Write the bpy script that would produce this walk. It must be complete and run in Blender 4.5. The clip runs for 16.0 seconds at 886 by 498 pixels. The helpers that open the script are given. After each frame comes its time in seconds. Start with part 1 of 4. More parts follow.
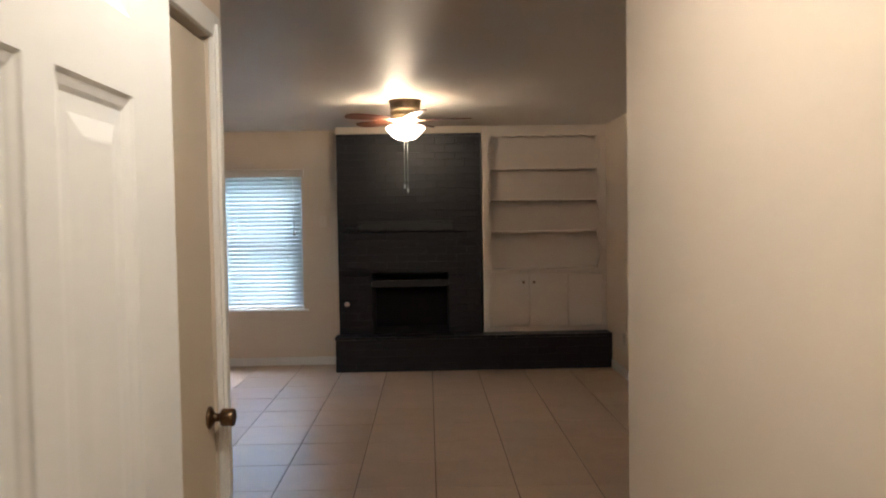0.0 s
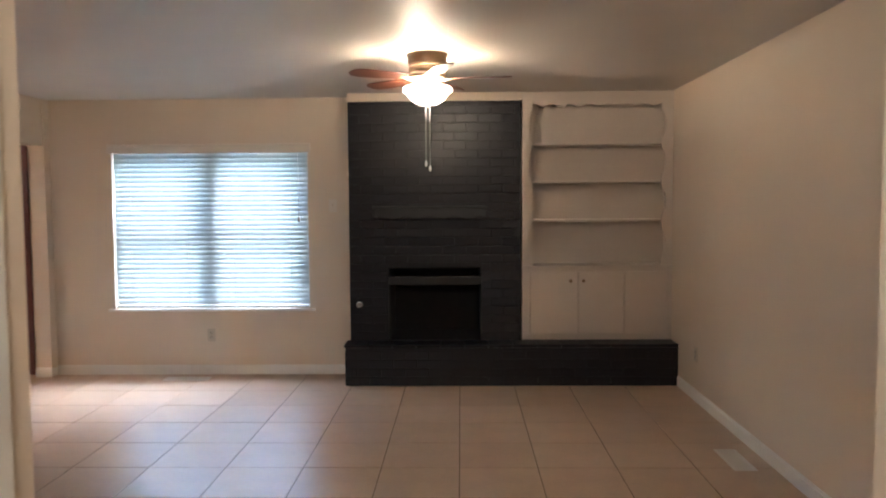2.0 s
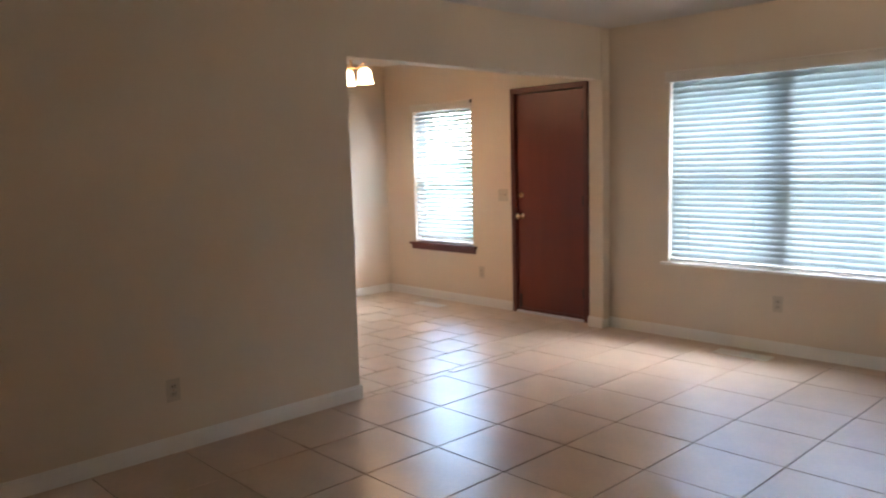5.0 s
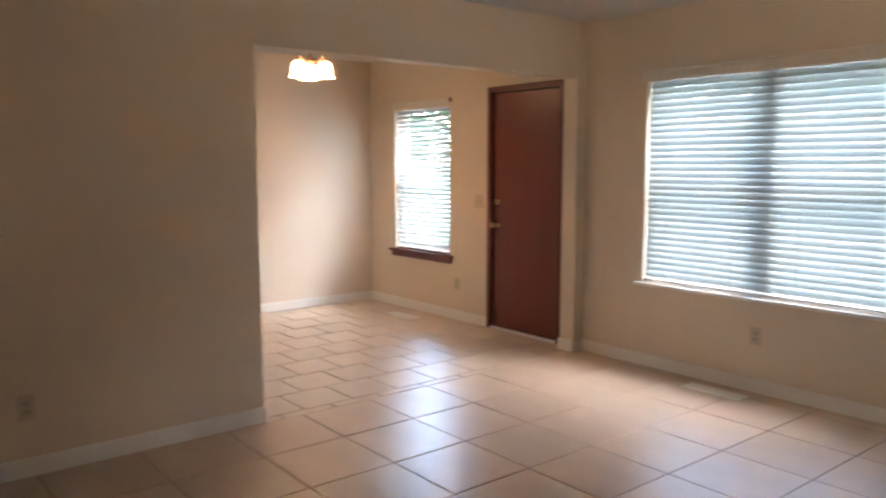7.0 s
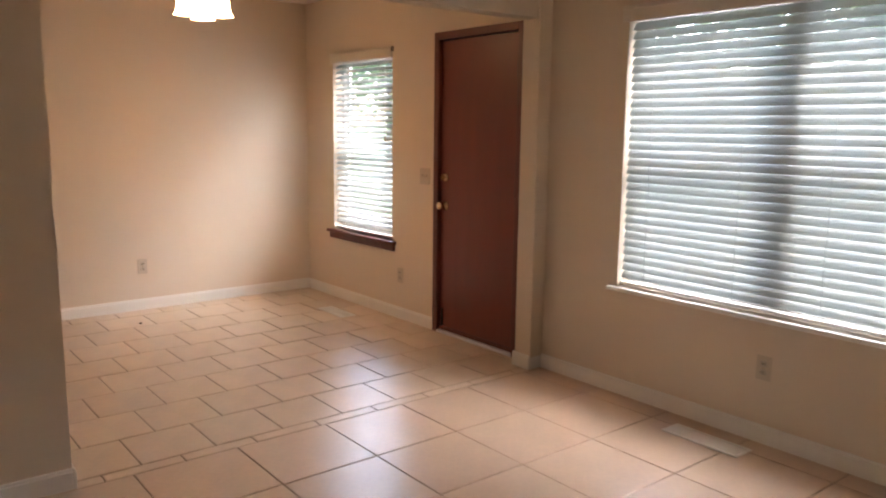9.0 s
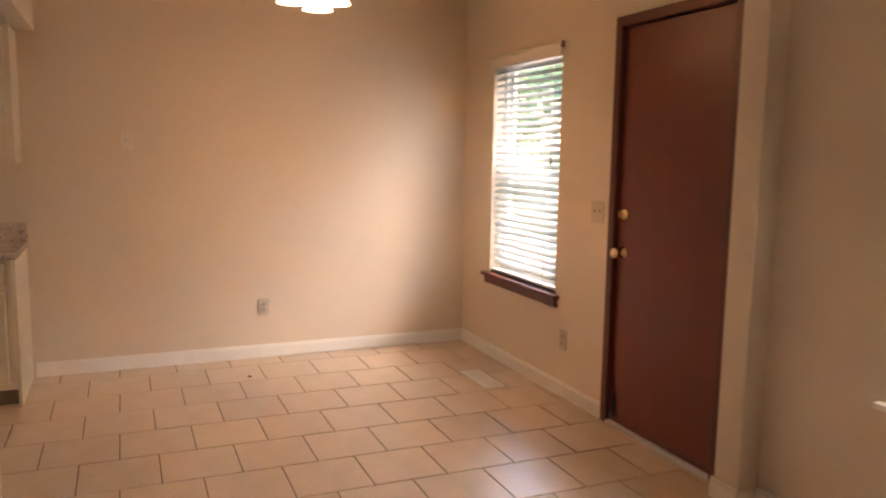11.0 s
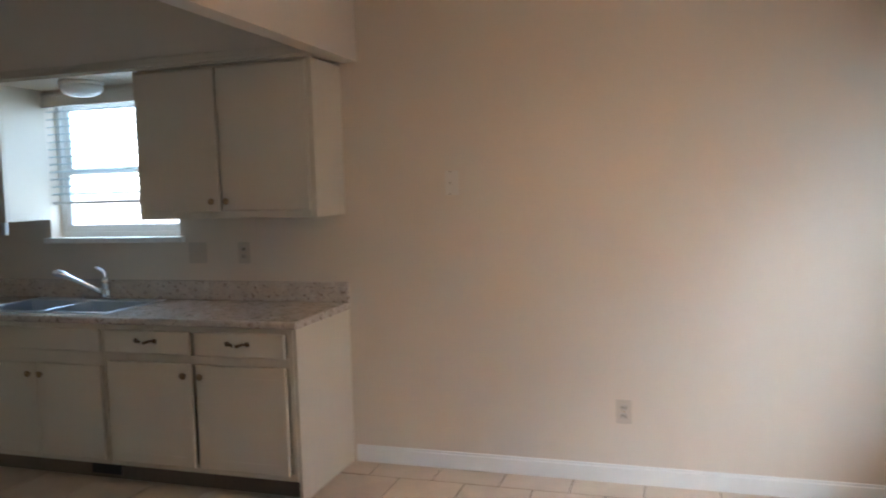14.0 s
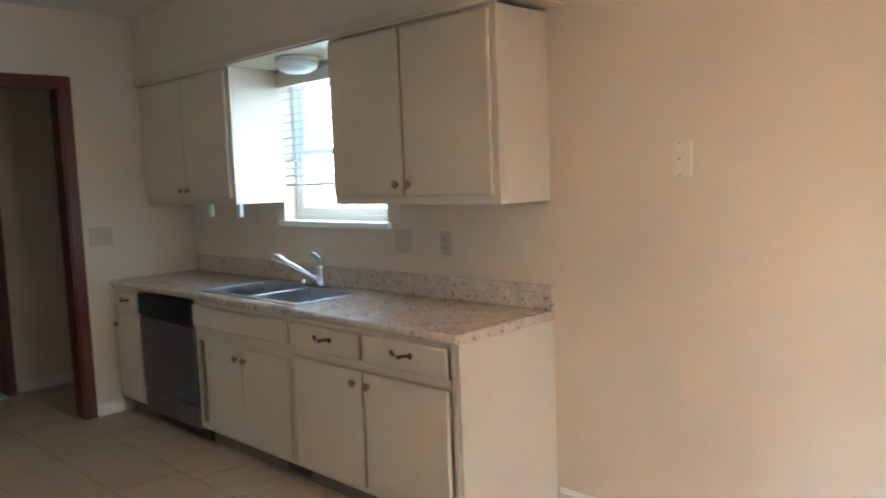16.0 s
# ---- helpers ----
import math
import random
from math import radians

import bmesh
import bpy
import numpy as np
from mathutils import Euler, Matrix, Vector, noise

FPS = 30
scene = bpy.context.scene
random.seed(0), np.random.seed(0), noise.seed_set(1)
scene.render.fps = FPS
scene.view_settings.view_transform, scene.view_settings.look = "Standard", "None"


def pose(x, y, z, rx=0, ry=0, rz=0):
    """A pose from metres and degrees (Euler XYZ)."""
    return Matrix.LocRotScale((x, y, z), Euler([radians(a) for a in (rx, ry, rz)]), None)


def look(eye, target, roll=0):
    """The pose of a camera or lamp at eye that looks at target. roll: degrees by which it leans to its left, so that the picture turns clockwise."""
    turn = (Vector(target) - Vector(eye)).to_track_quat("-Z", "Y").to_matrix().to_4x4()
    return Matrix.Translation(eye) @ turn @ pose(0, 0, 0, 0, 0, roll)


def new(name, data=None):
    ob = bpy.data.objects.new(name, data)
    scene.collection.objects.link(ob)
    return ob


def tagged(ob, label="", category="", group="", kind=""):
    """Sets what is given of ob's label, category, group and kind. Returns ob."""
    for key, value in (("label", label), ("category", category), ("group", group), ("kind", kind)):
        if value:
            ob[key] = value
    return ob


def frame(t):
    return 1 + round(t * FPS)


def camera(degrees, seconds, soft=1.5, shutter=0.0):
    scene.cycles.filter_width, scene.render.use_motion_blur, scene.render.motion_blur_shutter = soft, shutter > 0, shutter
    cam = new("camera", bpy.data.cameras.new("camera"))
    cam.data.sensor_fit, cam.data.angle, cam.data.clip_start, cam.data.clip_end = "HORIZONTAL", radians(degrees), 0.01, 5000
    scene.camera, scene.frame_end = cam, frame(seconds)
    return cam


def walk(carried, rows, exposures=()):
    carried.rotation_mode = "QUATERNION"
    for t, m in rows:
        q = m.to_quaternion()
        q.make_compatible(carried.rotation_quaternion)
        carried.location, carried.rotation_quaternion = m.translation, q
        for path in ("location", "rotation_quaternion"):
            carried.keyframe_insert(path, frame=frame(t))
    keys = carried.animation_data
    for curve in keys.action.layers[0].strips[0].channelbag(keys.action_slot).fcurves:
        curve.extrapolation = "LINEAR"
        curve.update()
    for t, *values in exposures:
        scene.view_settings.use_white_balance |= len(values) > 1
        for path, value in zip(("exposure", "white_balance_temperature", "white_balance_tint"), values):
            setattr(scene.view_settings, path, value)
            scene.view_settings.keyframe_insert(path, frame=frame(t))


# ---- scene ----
cam = camera(60.3, 16.0, soft=2.0, shutter=0.5)
PATH = [
    (0, (0.173, 0.198, 1.516), (0.212, 2.196, 1.44), -0.9),
    (0.5, (0.193, 0.49, 1.539), (0.204, 2.487, 1.437), -0.7),
    (1, (0.178, 0.852, 1.555), (0.197, 2.849, 1.441), -1.8),
    (1.5, (0.222, 1.195, 1.517), (0.196, 3.193, 1.442), -0.8),
    (2, (0.214, 1.486, 1.546), (0.166, 3.482, 1.423), -0.4),
    (2.5, (0.193, 1.775, 1.518), (0.218, 3.767, 1.337), -1.6),
    (3, (0.278, 2.041, 1.491), (0.063, 4.025, 1.348), -1.2),
    (3.5, (0.265, 2.321, 1.467), (-0.303, 4.233, 1.333), -0.2),
    (4, (0.201, 2.507, 1.468), (-0.691, 4.293, 1.349), -1.0),
    (4.5, (0.179, 2.68, 1.444), (-1.077, 4.226, 1.264), -2.1),
    (6.8, (0.392, 3.683, 1.445), (-1.209, 4.855, 1.194), -0.8),
    (7, (0.36, 3.793, 1.44), (-1.183, 5.045, 1.216), -0.0),
    (7.5, (0.217, 4.092, 1.448), (-1.25, 5.425, 1.184), -1.2),
    (8, (0.149, 4.404, 1.454), (-1.344, 5.71, 1.196), 1.4),
    (8.2, (0.081, 4.522, 1.448), (-1.41, 5.828, 1.174), 1.6),
    (10.3, (-0.957, 5.574, 1.445), (-2.675, 6.559, 1.168), -1.5),
    (10.5, (-1.02, 5.649, 1.41), (-2.768, 6.588, 1.162), -1.3),
    (11, (-1.263, 5.958, 1.411), (-3.091, 6.729, 1.154), 0.9),
    (11.5, (-1.536, 6.171, 1.408), (-3.427, 6.778, 1.171), -1.0),
    (12, (-1.758, 6.403, 1.407), (-3.699, 6.836, 1.196), -0.1),
    (12.5, (-1.99, 6.624, 1.403), (-3.967, 6.849, 1.196), 0.2),
    (13, (-2.29, 6.818, 1.417), (-4.279, 6.895, 1.218), -2.3),
    (13.5, (-2.557, 6.995, 1.438), (-4.535, 6.754, 1.269), -1.3),
    (14, (-2.784, 7.071, 1.421), (-4.687, 6.474, 1.259), -1.7),
    (14.5, (-3.078, 7.146, 1.425), (-4.914, 6.367, 1.271), -2.8),
    (15, (-3.348, 7.282, 1.413), (-5.047, 6.239, 1.254), -0.2),
    (15.5, (-3.583, 7.296, 1.399), (-5.149, 6.066, 1.217), -0.8),
    (16, (-3.833, 7.276, 1.413), (-5.26, 5.888, 1.222), -2.2),
]
walk(cam, [(t, look(eye, target, roll)) for t, eye, target, roll in PATH], [
    (0, 5.6, 6050, 12), (1, 5.75, 6050, 12), (1.6, 5.9, 5950, 13), (2.8, 6.15, 5900, 13), (4.5, 5.7, 6000, 11), (7, 5.6, 6600, 15), (8, 5.25, 6700, 17),
    (10.5, 5.35, 8900, 28), (11.5, 5.25, 8300, 25), (12.5, 5.1, 6800, 16), (13.5, 5.1, 5900, 10), (14.5, 5.15, 5800, 8), (15.2, 5.6, 6100, 8), (16, 5.95, 6100, 6)])


# ---- light ----
world = bpy.data.worlds.new("world")
scene.world = world
world.use_nodes = True
wn = world.node_tree
sky = wn.nodes.new("ShaderNodeTexSky")
sky.sky_type, sky.sun_disc = "NISHITA", False
sky.sun_elevation, sky.sun_rotation = radians(49), radians(40.6)
sky.air_density, sky.dust_density = 1.0, 1.4
wn.links.new(sky.outputs["Color"], wn.nodes["Background"].inputs["Color"])
wn.nodes["Background"].inputs["Strength"].default_value = 0.11

sun_data = bpy.data.lights.new("sun", "SUN")
sun_data.energy, sun_data.angle, sun_data.color = 0.20, radians(46), (0.70, 0.85, 1.0)
sun = new("sun", sun_data)
sun.matrix_world = look((6.0, 7.0, 10.6), (0, 0, 0))


def point_lamp(name, place, watts, color, radius=0.05):
    data = bpy.data.lights.new(name, "POINT")
    data.energy, data.color, data.shadow_soft_size = watts, color, radius
    ob = new(name, data)
    ob.location = place
    return ob


for turn in (30, 150, 270):
    point_lamp("fan_bulb", (0.007 + 0.10 * math.cos(radians(turn)), 6.346 + 0.10 * math.sin(radians(turn)), 2.272), 0.47, (1.0, 0.78, 0.52), 0.03)
# Fill light for the hall, added out of view; its place is tuned.
point_lamp("hall_fill_bulb", (0.12, 1.30, 2.39), 0.72, (1.0, 0.93, 0.79), 0.06)


def window_lamp(name, place, target, wide, high, watts):
    """Sky light in a window's opening."""
    data = bpy.data.lights.new(name, "AREA")
    data.shape, data.size, data.size_y = "RECTANGLE", wide, high
    data.energy, data.color = watts, (0.66, 0.84, 1.0)
    ob = new(name, data)
    ob.matrix_world = look(place, target)
    return ob


window_lamp("living_window_sky", (-2.035, 8.356, 1.325), (-2.035, 7.0, 1.325), 1.66, 1.36, 0.07)
window_lamp("dining_window_sky", (-5.50, 8.356, 1.30), (-5.70, 7.3, 0.6), 0.76, 1.30, 0.19)
window_lamp("kitchen_window_sky", (-6.456, 3.975, 1.595), (-5.0, 3.975, 1.595), 0.80, 0.74, 0.28)


# ---- materials ----
def mat(name, col, rough=0.6, metal=0.0, var=0.08, scale=3.0, fine=60.0, bump=0.15, depth=0.002, rnd=0.0, stretch=None, spec=0.5, ior=1.5):
    m = bpy.data.materials.new(name)
    m.use_nodes = True
    nt = m.node_tree
    n, l = nt.nodes, nt.links
    b = n["Principled BSDF"]
    b.inputs["Metallic"].default_value = metal
    b.inputs["Specular IOR Level"].default_value = spec
    b.inputs["IOR"].default_value = ior
    tc = n.new("ShaderNodeTexCoord")
    vec = tc.outputs["Object"]
    if stretch:
        mp = n.new("ShaderNodeMapping")
        mp.inputs["Scale"].default_value = stretch
        l.new(vec, mp.inputs["Vector"])
        vec = mp.outputs["Vector"]
    big, small = n.new("ShaderNodeTexNoise"), n.new("ShaderNodeTexNoise")
    for tex, s, d in ((big, scale, 4), (small, fine, 5)):
        tex.inputs["Scale"].default_value, tex.inputs["Detail"].default_value = s, d
        l.new(vec, tex.inputs["Vector"])
    mixed = n.new("ShaderNodeMath")
    mixed.operation = "MULTIPLY_ADD"
    l.new(big.outputs["Fac"], mixed.inputs[0])
    mixed.inputs[1].default_value = 0.65
    half = n.new("ShaderNodeMath")
    half.operation = "MULTIPLY"
    l.new(small.outputs["Fac"], half.inputs[0])
    half.inputs[1].default_value = 0.35
    l.new(half.outputs[0], mixed.inputs[2])
    ramp = n.new("ShaderNodeValToRGB")
    ramp.color_ramp.elements[0].position, ramp.color_ramp.elements[1].position = 0.3, 0.7
    ramp.color_ramp.elements[0].color = (*[c * (1 - var) for c in col], 1)
    ramp.color_ramp.elements[1].color = (*[min(1, c * (1 + var)) for c in col], 1)
    l.new(mixed.outputs[0], ramp.inputs["Fac"])
    out = ramp.outputs["Color"]
    if rnd:
        info, hsv = n.new("ShaderNodeObjectInfo"), n.new("ShaderNodeHueSaturation")
        mr = n.new("ShaderNodeMapRange")
        mr.inputs["To Min"].default_value, mr.inputs["To Max"].default_value = 1 - rnd, 1 + rnd
        l.new(info.outputs["Random"], mr.inputs["Value"])
        l.new(mr.outputs["Result"], hsv.inputs["Value"])
        l.new(out, hsv.inputs["Color"])
        out = hsv.outputs["Color"]
    l.new(out, b.inputs["Base Color"])
    rr = n.new("ShaderNodeMapRange")
    rr.inputs["To Min"].default_value, rr.inputs["To Max"].default_value = max(0.03, rough * 0.85), min(1, rough * 1.15)
    l.new(mixed.outputs[0], rr.inputs["Value"])
    l.new(rr.outputs["Result"], b.inputs["Roughness"])
    if bump:
        bp = n.new("ShaderNodeBump")
        bp.inputs["Strength"].default_value, bp.inputs["Distance"].default_value = bump, depth
        l.new(small.outputs["Fac"], bp.inputs["Height"])
        l.new(bp.outputs["Normal"], b.inputs["Normal"])
    return m


def glow(name, col, strength):
    m = bpy.data.materials.new(name)
    m.use_nodes = True
    b = m.node_tree.nodes["Principled BSDF"]
    b.inputs["Base Color"].default_value = (0.8, 0.8, 0.78, 1)
    b.inputs["Roughness"].default_value = 0.3
    b.inputs["Emission Color"].default_value = (*col, 1)
    b.inputs["Emission Strength"].default_value = strength
    return m


def glass_mat():
    m = bpy.data.materials.new("window_glass")
    m.use_nodes = True
    b = m.node_tree.nodes["Principled BSDF"]
    b.inputs["Base Color"].default_value = (0.97, 1, 0.98, 1)
    b.inputs["Roughness"].default_value = 0.0
    b.inputs["IOR"].default_value = 1.45
    b.inputs["Transmission Weight"].default_value = 1.0
    return m


def slat_mat():
    m = bpy.data.materials.new("blind_slat")
    m.use_nodes = True
    n, l = m.node_tree.nodes, m.node_tree.links
    b = n["Principled BSDF"]
    b.inputs["Base Color"].default_value = (0.52, 0.55, 0.545, 1)
    b.inputs["Roughness"].default_value = 0.7
    b.inputs["Specular IOR Level"].default_value = 0.2
    tr = n.new("ShaderNodeBsdfTranslucent")
    tr.inputs["Color"].default_value = (0.52, 0.585, 0.585, 1)
    mx = n.new("ShaderNodeMixShader")
    mx.inputs[0].default_value = 0.36
    l.new(b.outputs[0], mx.inputs[1])
    l.new(tr.outputs[0], mx.inputs[2])
    l.new(mx.outputs[0], n["Material Output"].inputs["Surface"])
    return m


def granite_mat():
    m = mat("counter_laminate", (0.58, 0.485, 0.41), 0.22, var=0.16, scale=14, fine=120, bump=0.03)
    n, l = m.node_tree.nodes, m.node_tree.links
    b = n["Principled BSDF"]
    base = b.inputs["Base Color"].links[0].from_socket
    tc = n.new("ShaderNodeTexCoord")
    for scale, lo, hi, col in ((16, 0.50, 0.75, (0.70, 0.64, 0.57)), (100, 0.52, 0.72, (0.36, 0.26, 0.21)), (42, 0.585, 0.665, (0.15, 0.085, 0.065))):
        tex, ramp, mix = n.new("ShaderNodeTexNoise"), n.new("ShaderNodeValToRGB"), n.new("ShaderNodeMix")
        tex.inputs["Scale"].default_value, tex.inputs["Detail"].default_value = scale, 3
        tex.inputs["Distortion"].default_value = 0.3
        l.new(tc.outputs["Object"], tex.inputs["Vector"])
        ramp.color_ramp.elements[0].position, ramp.color_ramp.elements[1].position = lo, hi
        l.new(tex.outputs["Fac"], ramp.inputs["Fac"])
        ramp.color_ramp.elements[1].color = (0.7, 0.7, 0.7, 1)
        mix.data_type = "RGBA"
        l.new(ramp.outputs["Color"], mix.inputs["Factor"])
        l.new(base, mix.inputs["A"])
        mix.inputs["B"].default_value = (*col, 1)
        base = mix.outputs["Result"]
    l.new(base, b.inputs["Base Color"])
    return m


WALL = mat("wall_paint", (0.67, 0.57, 0.46), 0.55, var=0.035, scale=1.2, fine=180, bump=0.2, depth=0.0015)
CEIL = mat("ceiling_paint", (0.62, 0.58, 0.54), 0.52, var=0.05, scale=2, fine=90, bump=0.35, depth=0.003)
TRIM = mat("trim_paint", (0.78, 0.76, 0.72), 0.4, var=0.03, bump=0.05)
TILE = mat("living_tile", (0.53, 0.38, 0.27), 0.327, var=0.10, scale=5, fine=40, bump=0.05, depth=0.002, rnd=0.05, spec=1.0, ior=1.62)
TILE2 = mat("dining_tile", (0.55, 0.425, 0.31), 0.327, var=0.12, scale=6, fine=40, bump=0.12, depth=0.002, rnd=0.06, spec=1.0)
GROUT = mat("grout", (0.19, 0.14, 0.10), 0.9, var=0.2, scale=8, bump=0.4)
BRICK = mat("black_brick_paint", (0.0100, 0.0097, 0.0140), 0.40, var=0.3, scale=8, fine=70, bump=0.4, depth=0.002, rnd=0.2, spec=0.4)
MANTEL = mat("black_mantel_paint", (0.020, 0.019, 0.021), 0.36, var=0.25, scale=4, fine=60, bump=0.15)
SOOT = mat("soot", (0.013, 0.0125, 0.014), 0.85, var=0.4)
IRON = mat("black_iron", (0.03, 0.03, 0.032), 0.4, metal=0.4, var=0.2)
DOOR = mat("door_red_brown", (0.15, 0.031, 0.020), 0.34, var=0.12, scale=1.5, fine=30, bump=0.08, stretch=(8, 8, 1))
CASING = mat("casing_brown", (0.11, 0.025, 0.017), 0.4, var=0.2, scale=3, fine=30, bump=0.1, stretch=(8, 8, 1))
BRASS = mat("brass", (0.78, 0.61, 0.40), 0.22, metal=1.0, var=0.1, bump=0.0)
BRONZE = mat("aged_bronze", (0.32, 0.22, 0.13), 0.3, metal=1.0, var=0.3, bump=0.05)
PULL = mat("dark_bronze", (0.15, 0.095, 0.055), 0.32, metal=1.0, var=0.3, bump=0.05)
BOWL = mat("polished_stainless", (0.68, 0.71, 0.75), 0.325, metal=1.0, var=0.08, fine=200, bump=0.03, stretch=(1, 12, 12))
CHROME = mat("chrome", (0.75, 0.76, 0.78), 0.12, metal=1.0, var=0.03, bump=0.0)
STEEL = mat("stainless", (0.70, 0.72, 0.75), 0.33, metal=1.0, var=0.08, fine=200, bump=0.04, stretch=(1, 12, 12))
CAB = mat("cabinet_paint", (0.60, 0.515, 0.40), 0.42, var=0.025, scale=2, fine=50, bump=0.1)
SHELF = mat("bookcase_paint", (0.62, 0.54, 0.47), 0.45, var=0.05, scale=2, bump=0.1)
WHITE = mat("white_gloss_paint", (0.72, 0.72, 0.70), 0.32, var=0.02, bump=0.06)
SOCKET = mat("socket_plastic", (0.46, 0.40, 0.33), 0.4, var=0.03, bump=0.0)
PLATE = mat("plate_plastic", (0.53, 0.455, 0.36), 0.4, var=0.03, bump=0.0)
VALANCE = mat("blind_valance", (0.68, 0.62, 0.54), 0.45, var=0.03, bump=0.05)
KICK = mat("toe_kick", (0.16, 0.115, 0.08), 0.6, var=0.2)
DARK = mat("dark_slot", (0.03, 0.028, 0.025), 0.7, var=0.2)
BLACKP = mat("black_plastic", (0.012, 0.012, 0.014), 0.3, var=0.2, bump=0.02)
DWSTEEL = mat("dark_steel", (0.17, 0.17, 0.185), 0.32, metal=0.7, var=0.1, fine=200, bump=0.03, stretch=(12, 1, 12))
BLADE = mat("fan_blade_wood", (0.14, 0.05, 0.03), 0.4, var=0.3, scale=4, bump=0.1, stretch=(2, 14, 14))
NICKEL = mat("fan_metal", (0.55, 0.42, 0.28), 0.28, metal=1.0, var=0.1, bump=0.0)
COUNTER = granite_mat()
GLASS = glass_mat()
SLAT = slat_mat()
FANGLASS = glow("fan_bowl_glass", (1.0, 0.80, 0.55), 0.35)
SHADEGLASS = glow("chandelier_shade_glass", (1.0, 0.60, 0.30), 0.43)
HALLGLASS = glow("hall_fill_glass", (1.0, 0.88, 0.72), 0.3)
LENS = mat("milky_lens", (0.75, 0.78, 0.8), 0.35, var=0.02, bump=0.0)
LAWN = mat("lawn", (0.10, 0.16, 0.05), 0.9, var=0.4, scale=1.5, fine=30, bump=0.5, depth=0.02)
CONCRETE = mat("drive_concrete", (0.6, 0.585, 0.55), 0.85, var=0.12, scale=1.5, fine=60)
LEAF = mat("leaf", (0.06, 0.12, 0.045), 0.5, var=0.4, scale=1.5, fine=8, bump=0.0)
BARK = mat("bark", (0.10, 0.075, 0.055), 0.9, var=0.3, scale=5, bump=0.6, depth=0.01)
FENCE = mat("weathered_fence", (0.45, 0.37, 0.29), 0.85, var=0.2, scale=3, fine=30, rnd=0.15, stretch=(6, 6, 1))


# ---- building blocks ----
def box(bm, x0, x1, y0, y1, z0, z1, bevel=0.0, seg=2):
    made = bmesh.ops.create_cube(bm, size=1.0)["verts"]
    bmesh.ops.scale(bm, vec=(x1 - x0, y1 - y0, z1 - z0), verts=made)
    bmesh.ops.translate(bm, vec=((x0 + x1) / 2, (y0 + y1) / 2, (z0 + z1) / 2), verts=made)
    if bevel:
        edges = list({e for v in made for e in v.link_edges})
        bmesh.ops.bevel(bm, geom=edges, offset=bevel, segments=seg, affect="EDGES", profile=0.5)
    return bm


def boxes(*rows, bevel=0.0):
    bm = bmesh.new()
    for r in rows:
        box(bm, *r, bevel=bevel)
    return bm


def lathe(profile, n=24, axis="z", bm=None, m=None):
    """A turned shape from (radius, height) pairs."""
    bm = bm or bmesh.new()
    rings, made = [], []
    for r, h in profile:
        ring = []
        for k in range(n):
            a = 2 * math.pi * k / n
            p = (r * math.cos(a), r * math.sin(a), h)
            p = {"z": p, "y": (p[0], p[2], p[1]), "x": (p[2], p[0], p[1])}[axis]
            ring.append(bm.verts.new(m @ Vector(p) if m else p))
        rings.append(ring)
        made += ring
    for a, b in zip(rings, rings[1:]):
        for k in range(n):
            f = bm.faces.new((a[k], a[(k + 1) % n], b[(k + 1) % n], b[k]))
            f.smooth = True
    for ring in (rings[0], rings[-1]):
        if len({tuple(v.co) for v in ring}) > 2:
            bm.faces.new(ring)
    bmesh.ops.recalc_face_normals(bm, faces=bm.faces)
    return bm


def prism(points, plane, a, b, bevel=0.0):
    """An outline, in the plane 'xz', 'yz' or 'xy', drawn out from a to b along the third axis."""
    bm = bmesh.new()
    place = {"xz": lambda u, v, w: (u, w, v), "yz": lambda u, v, w: (w, u, v), "xy": lambda u, v, w: (u, v, w)}[plane]
    one = [bm.verts.new(place(u, v, a)) for u, v in points]
    two = [bm.verts.new(place(u, v, b)) for u, v in points]
    bm.faces.new(one), bm.faces.new(two)
    k = len(points)
    for i in range(k):
        bm.faces.new((one[i], one[(i + 1) % k], two[(i + 1) % k], two[i]))
    bmesh.ops.recalc_face_normals(bm, faces=bm.faces)
    if bevel:
        bmesh.ops.bevel(bm, geom=list(bm.edges), offset=bevel, segments=1, affect="EDGES")
    return bm


def tube(points, radius, n=10, bm=None):
    """A round bar along points."""
    bm = bm or bmesh.new()
    pts = [Vector(p) for p in points]
    rings = []
    for i, p in enumerate(pts):
        d = (pts[min(i + 1, len(pts) - 1)] - pts[max(i - 1, 0)]).normalized()
        q = d.to_track_quat("Z", "Y")
        r = radius[i] if isinstance(radius, (list, tuple)) else radius
        rings.append([bm.verts.new(p + q @ Vector((r * math.cos(2 * math.pi * k / n), r * math.sin(2 * math.pi * k / n), 0))) for k in range(n)])
    for a, b in zip(rings, rings[1:]):
        for k in range(n):
            f = bm.faces.new((a[k], a[(k + 1) % n], b[(k + 1) % n], b[k]))
            f.smooth = True
    bm.faces.new(rings[0]), bm.faces.new(rings[-1])
    bmesh.ops.recalc_face_normals(bm, faces=bm.faces)
    return bm


def mesh_of(name, bm, material):
    me = bpy.data.meshes.new(name)
    bm.to_mesh(me)
    bm.free()
    me.materials.append(material)
    return me


def part(name, bm, material, parent, label=""):
    ob = new(name, mesh_of(name, bm, material))
    ob.parent = parent
    if label:
        tagged(ob, label)
    return ob


def thing(name, place, label, category, group="", turn=0.0):
    ob = new(name)
    ob.empty_display_size = 0.05
    ob.matrix_world = pose(*place, 0, 0, turn)
    return tagged(ob, label, category, group)


def single(name, bm, material, label, category, group=""):
    return tagged(new(name, mesh_of(name, bm, material)), label, category, group)


def structure(name, bm, material, label, category):
    return tagged(new(name, mesh_of(name, bm, material)), label, category, kind="structure")


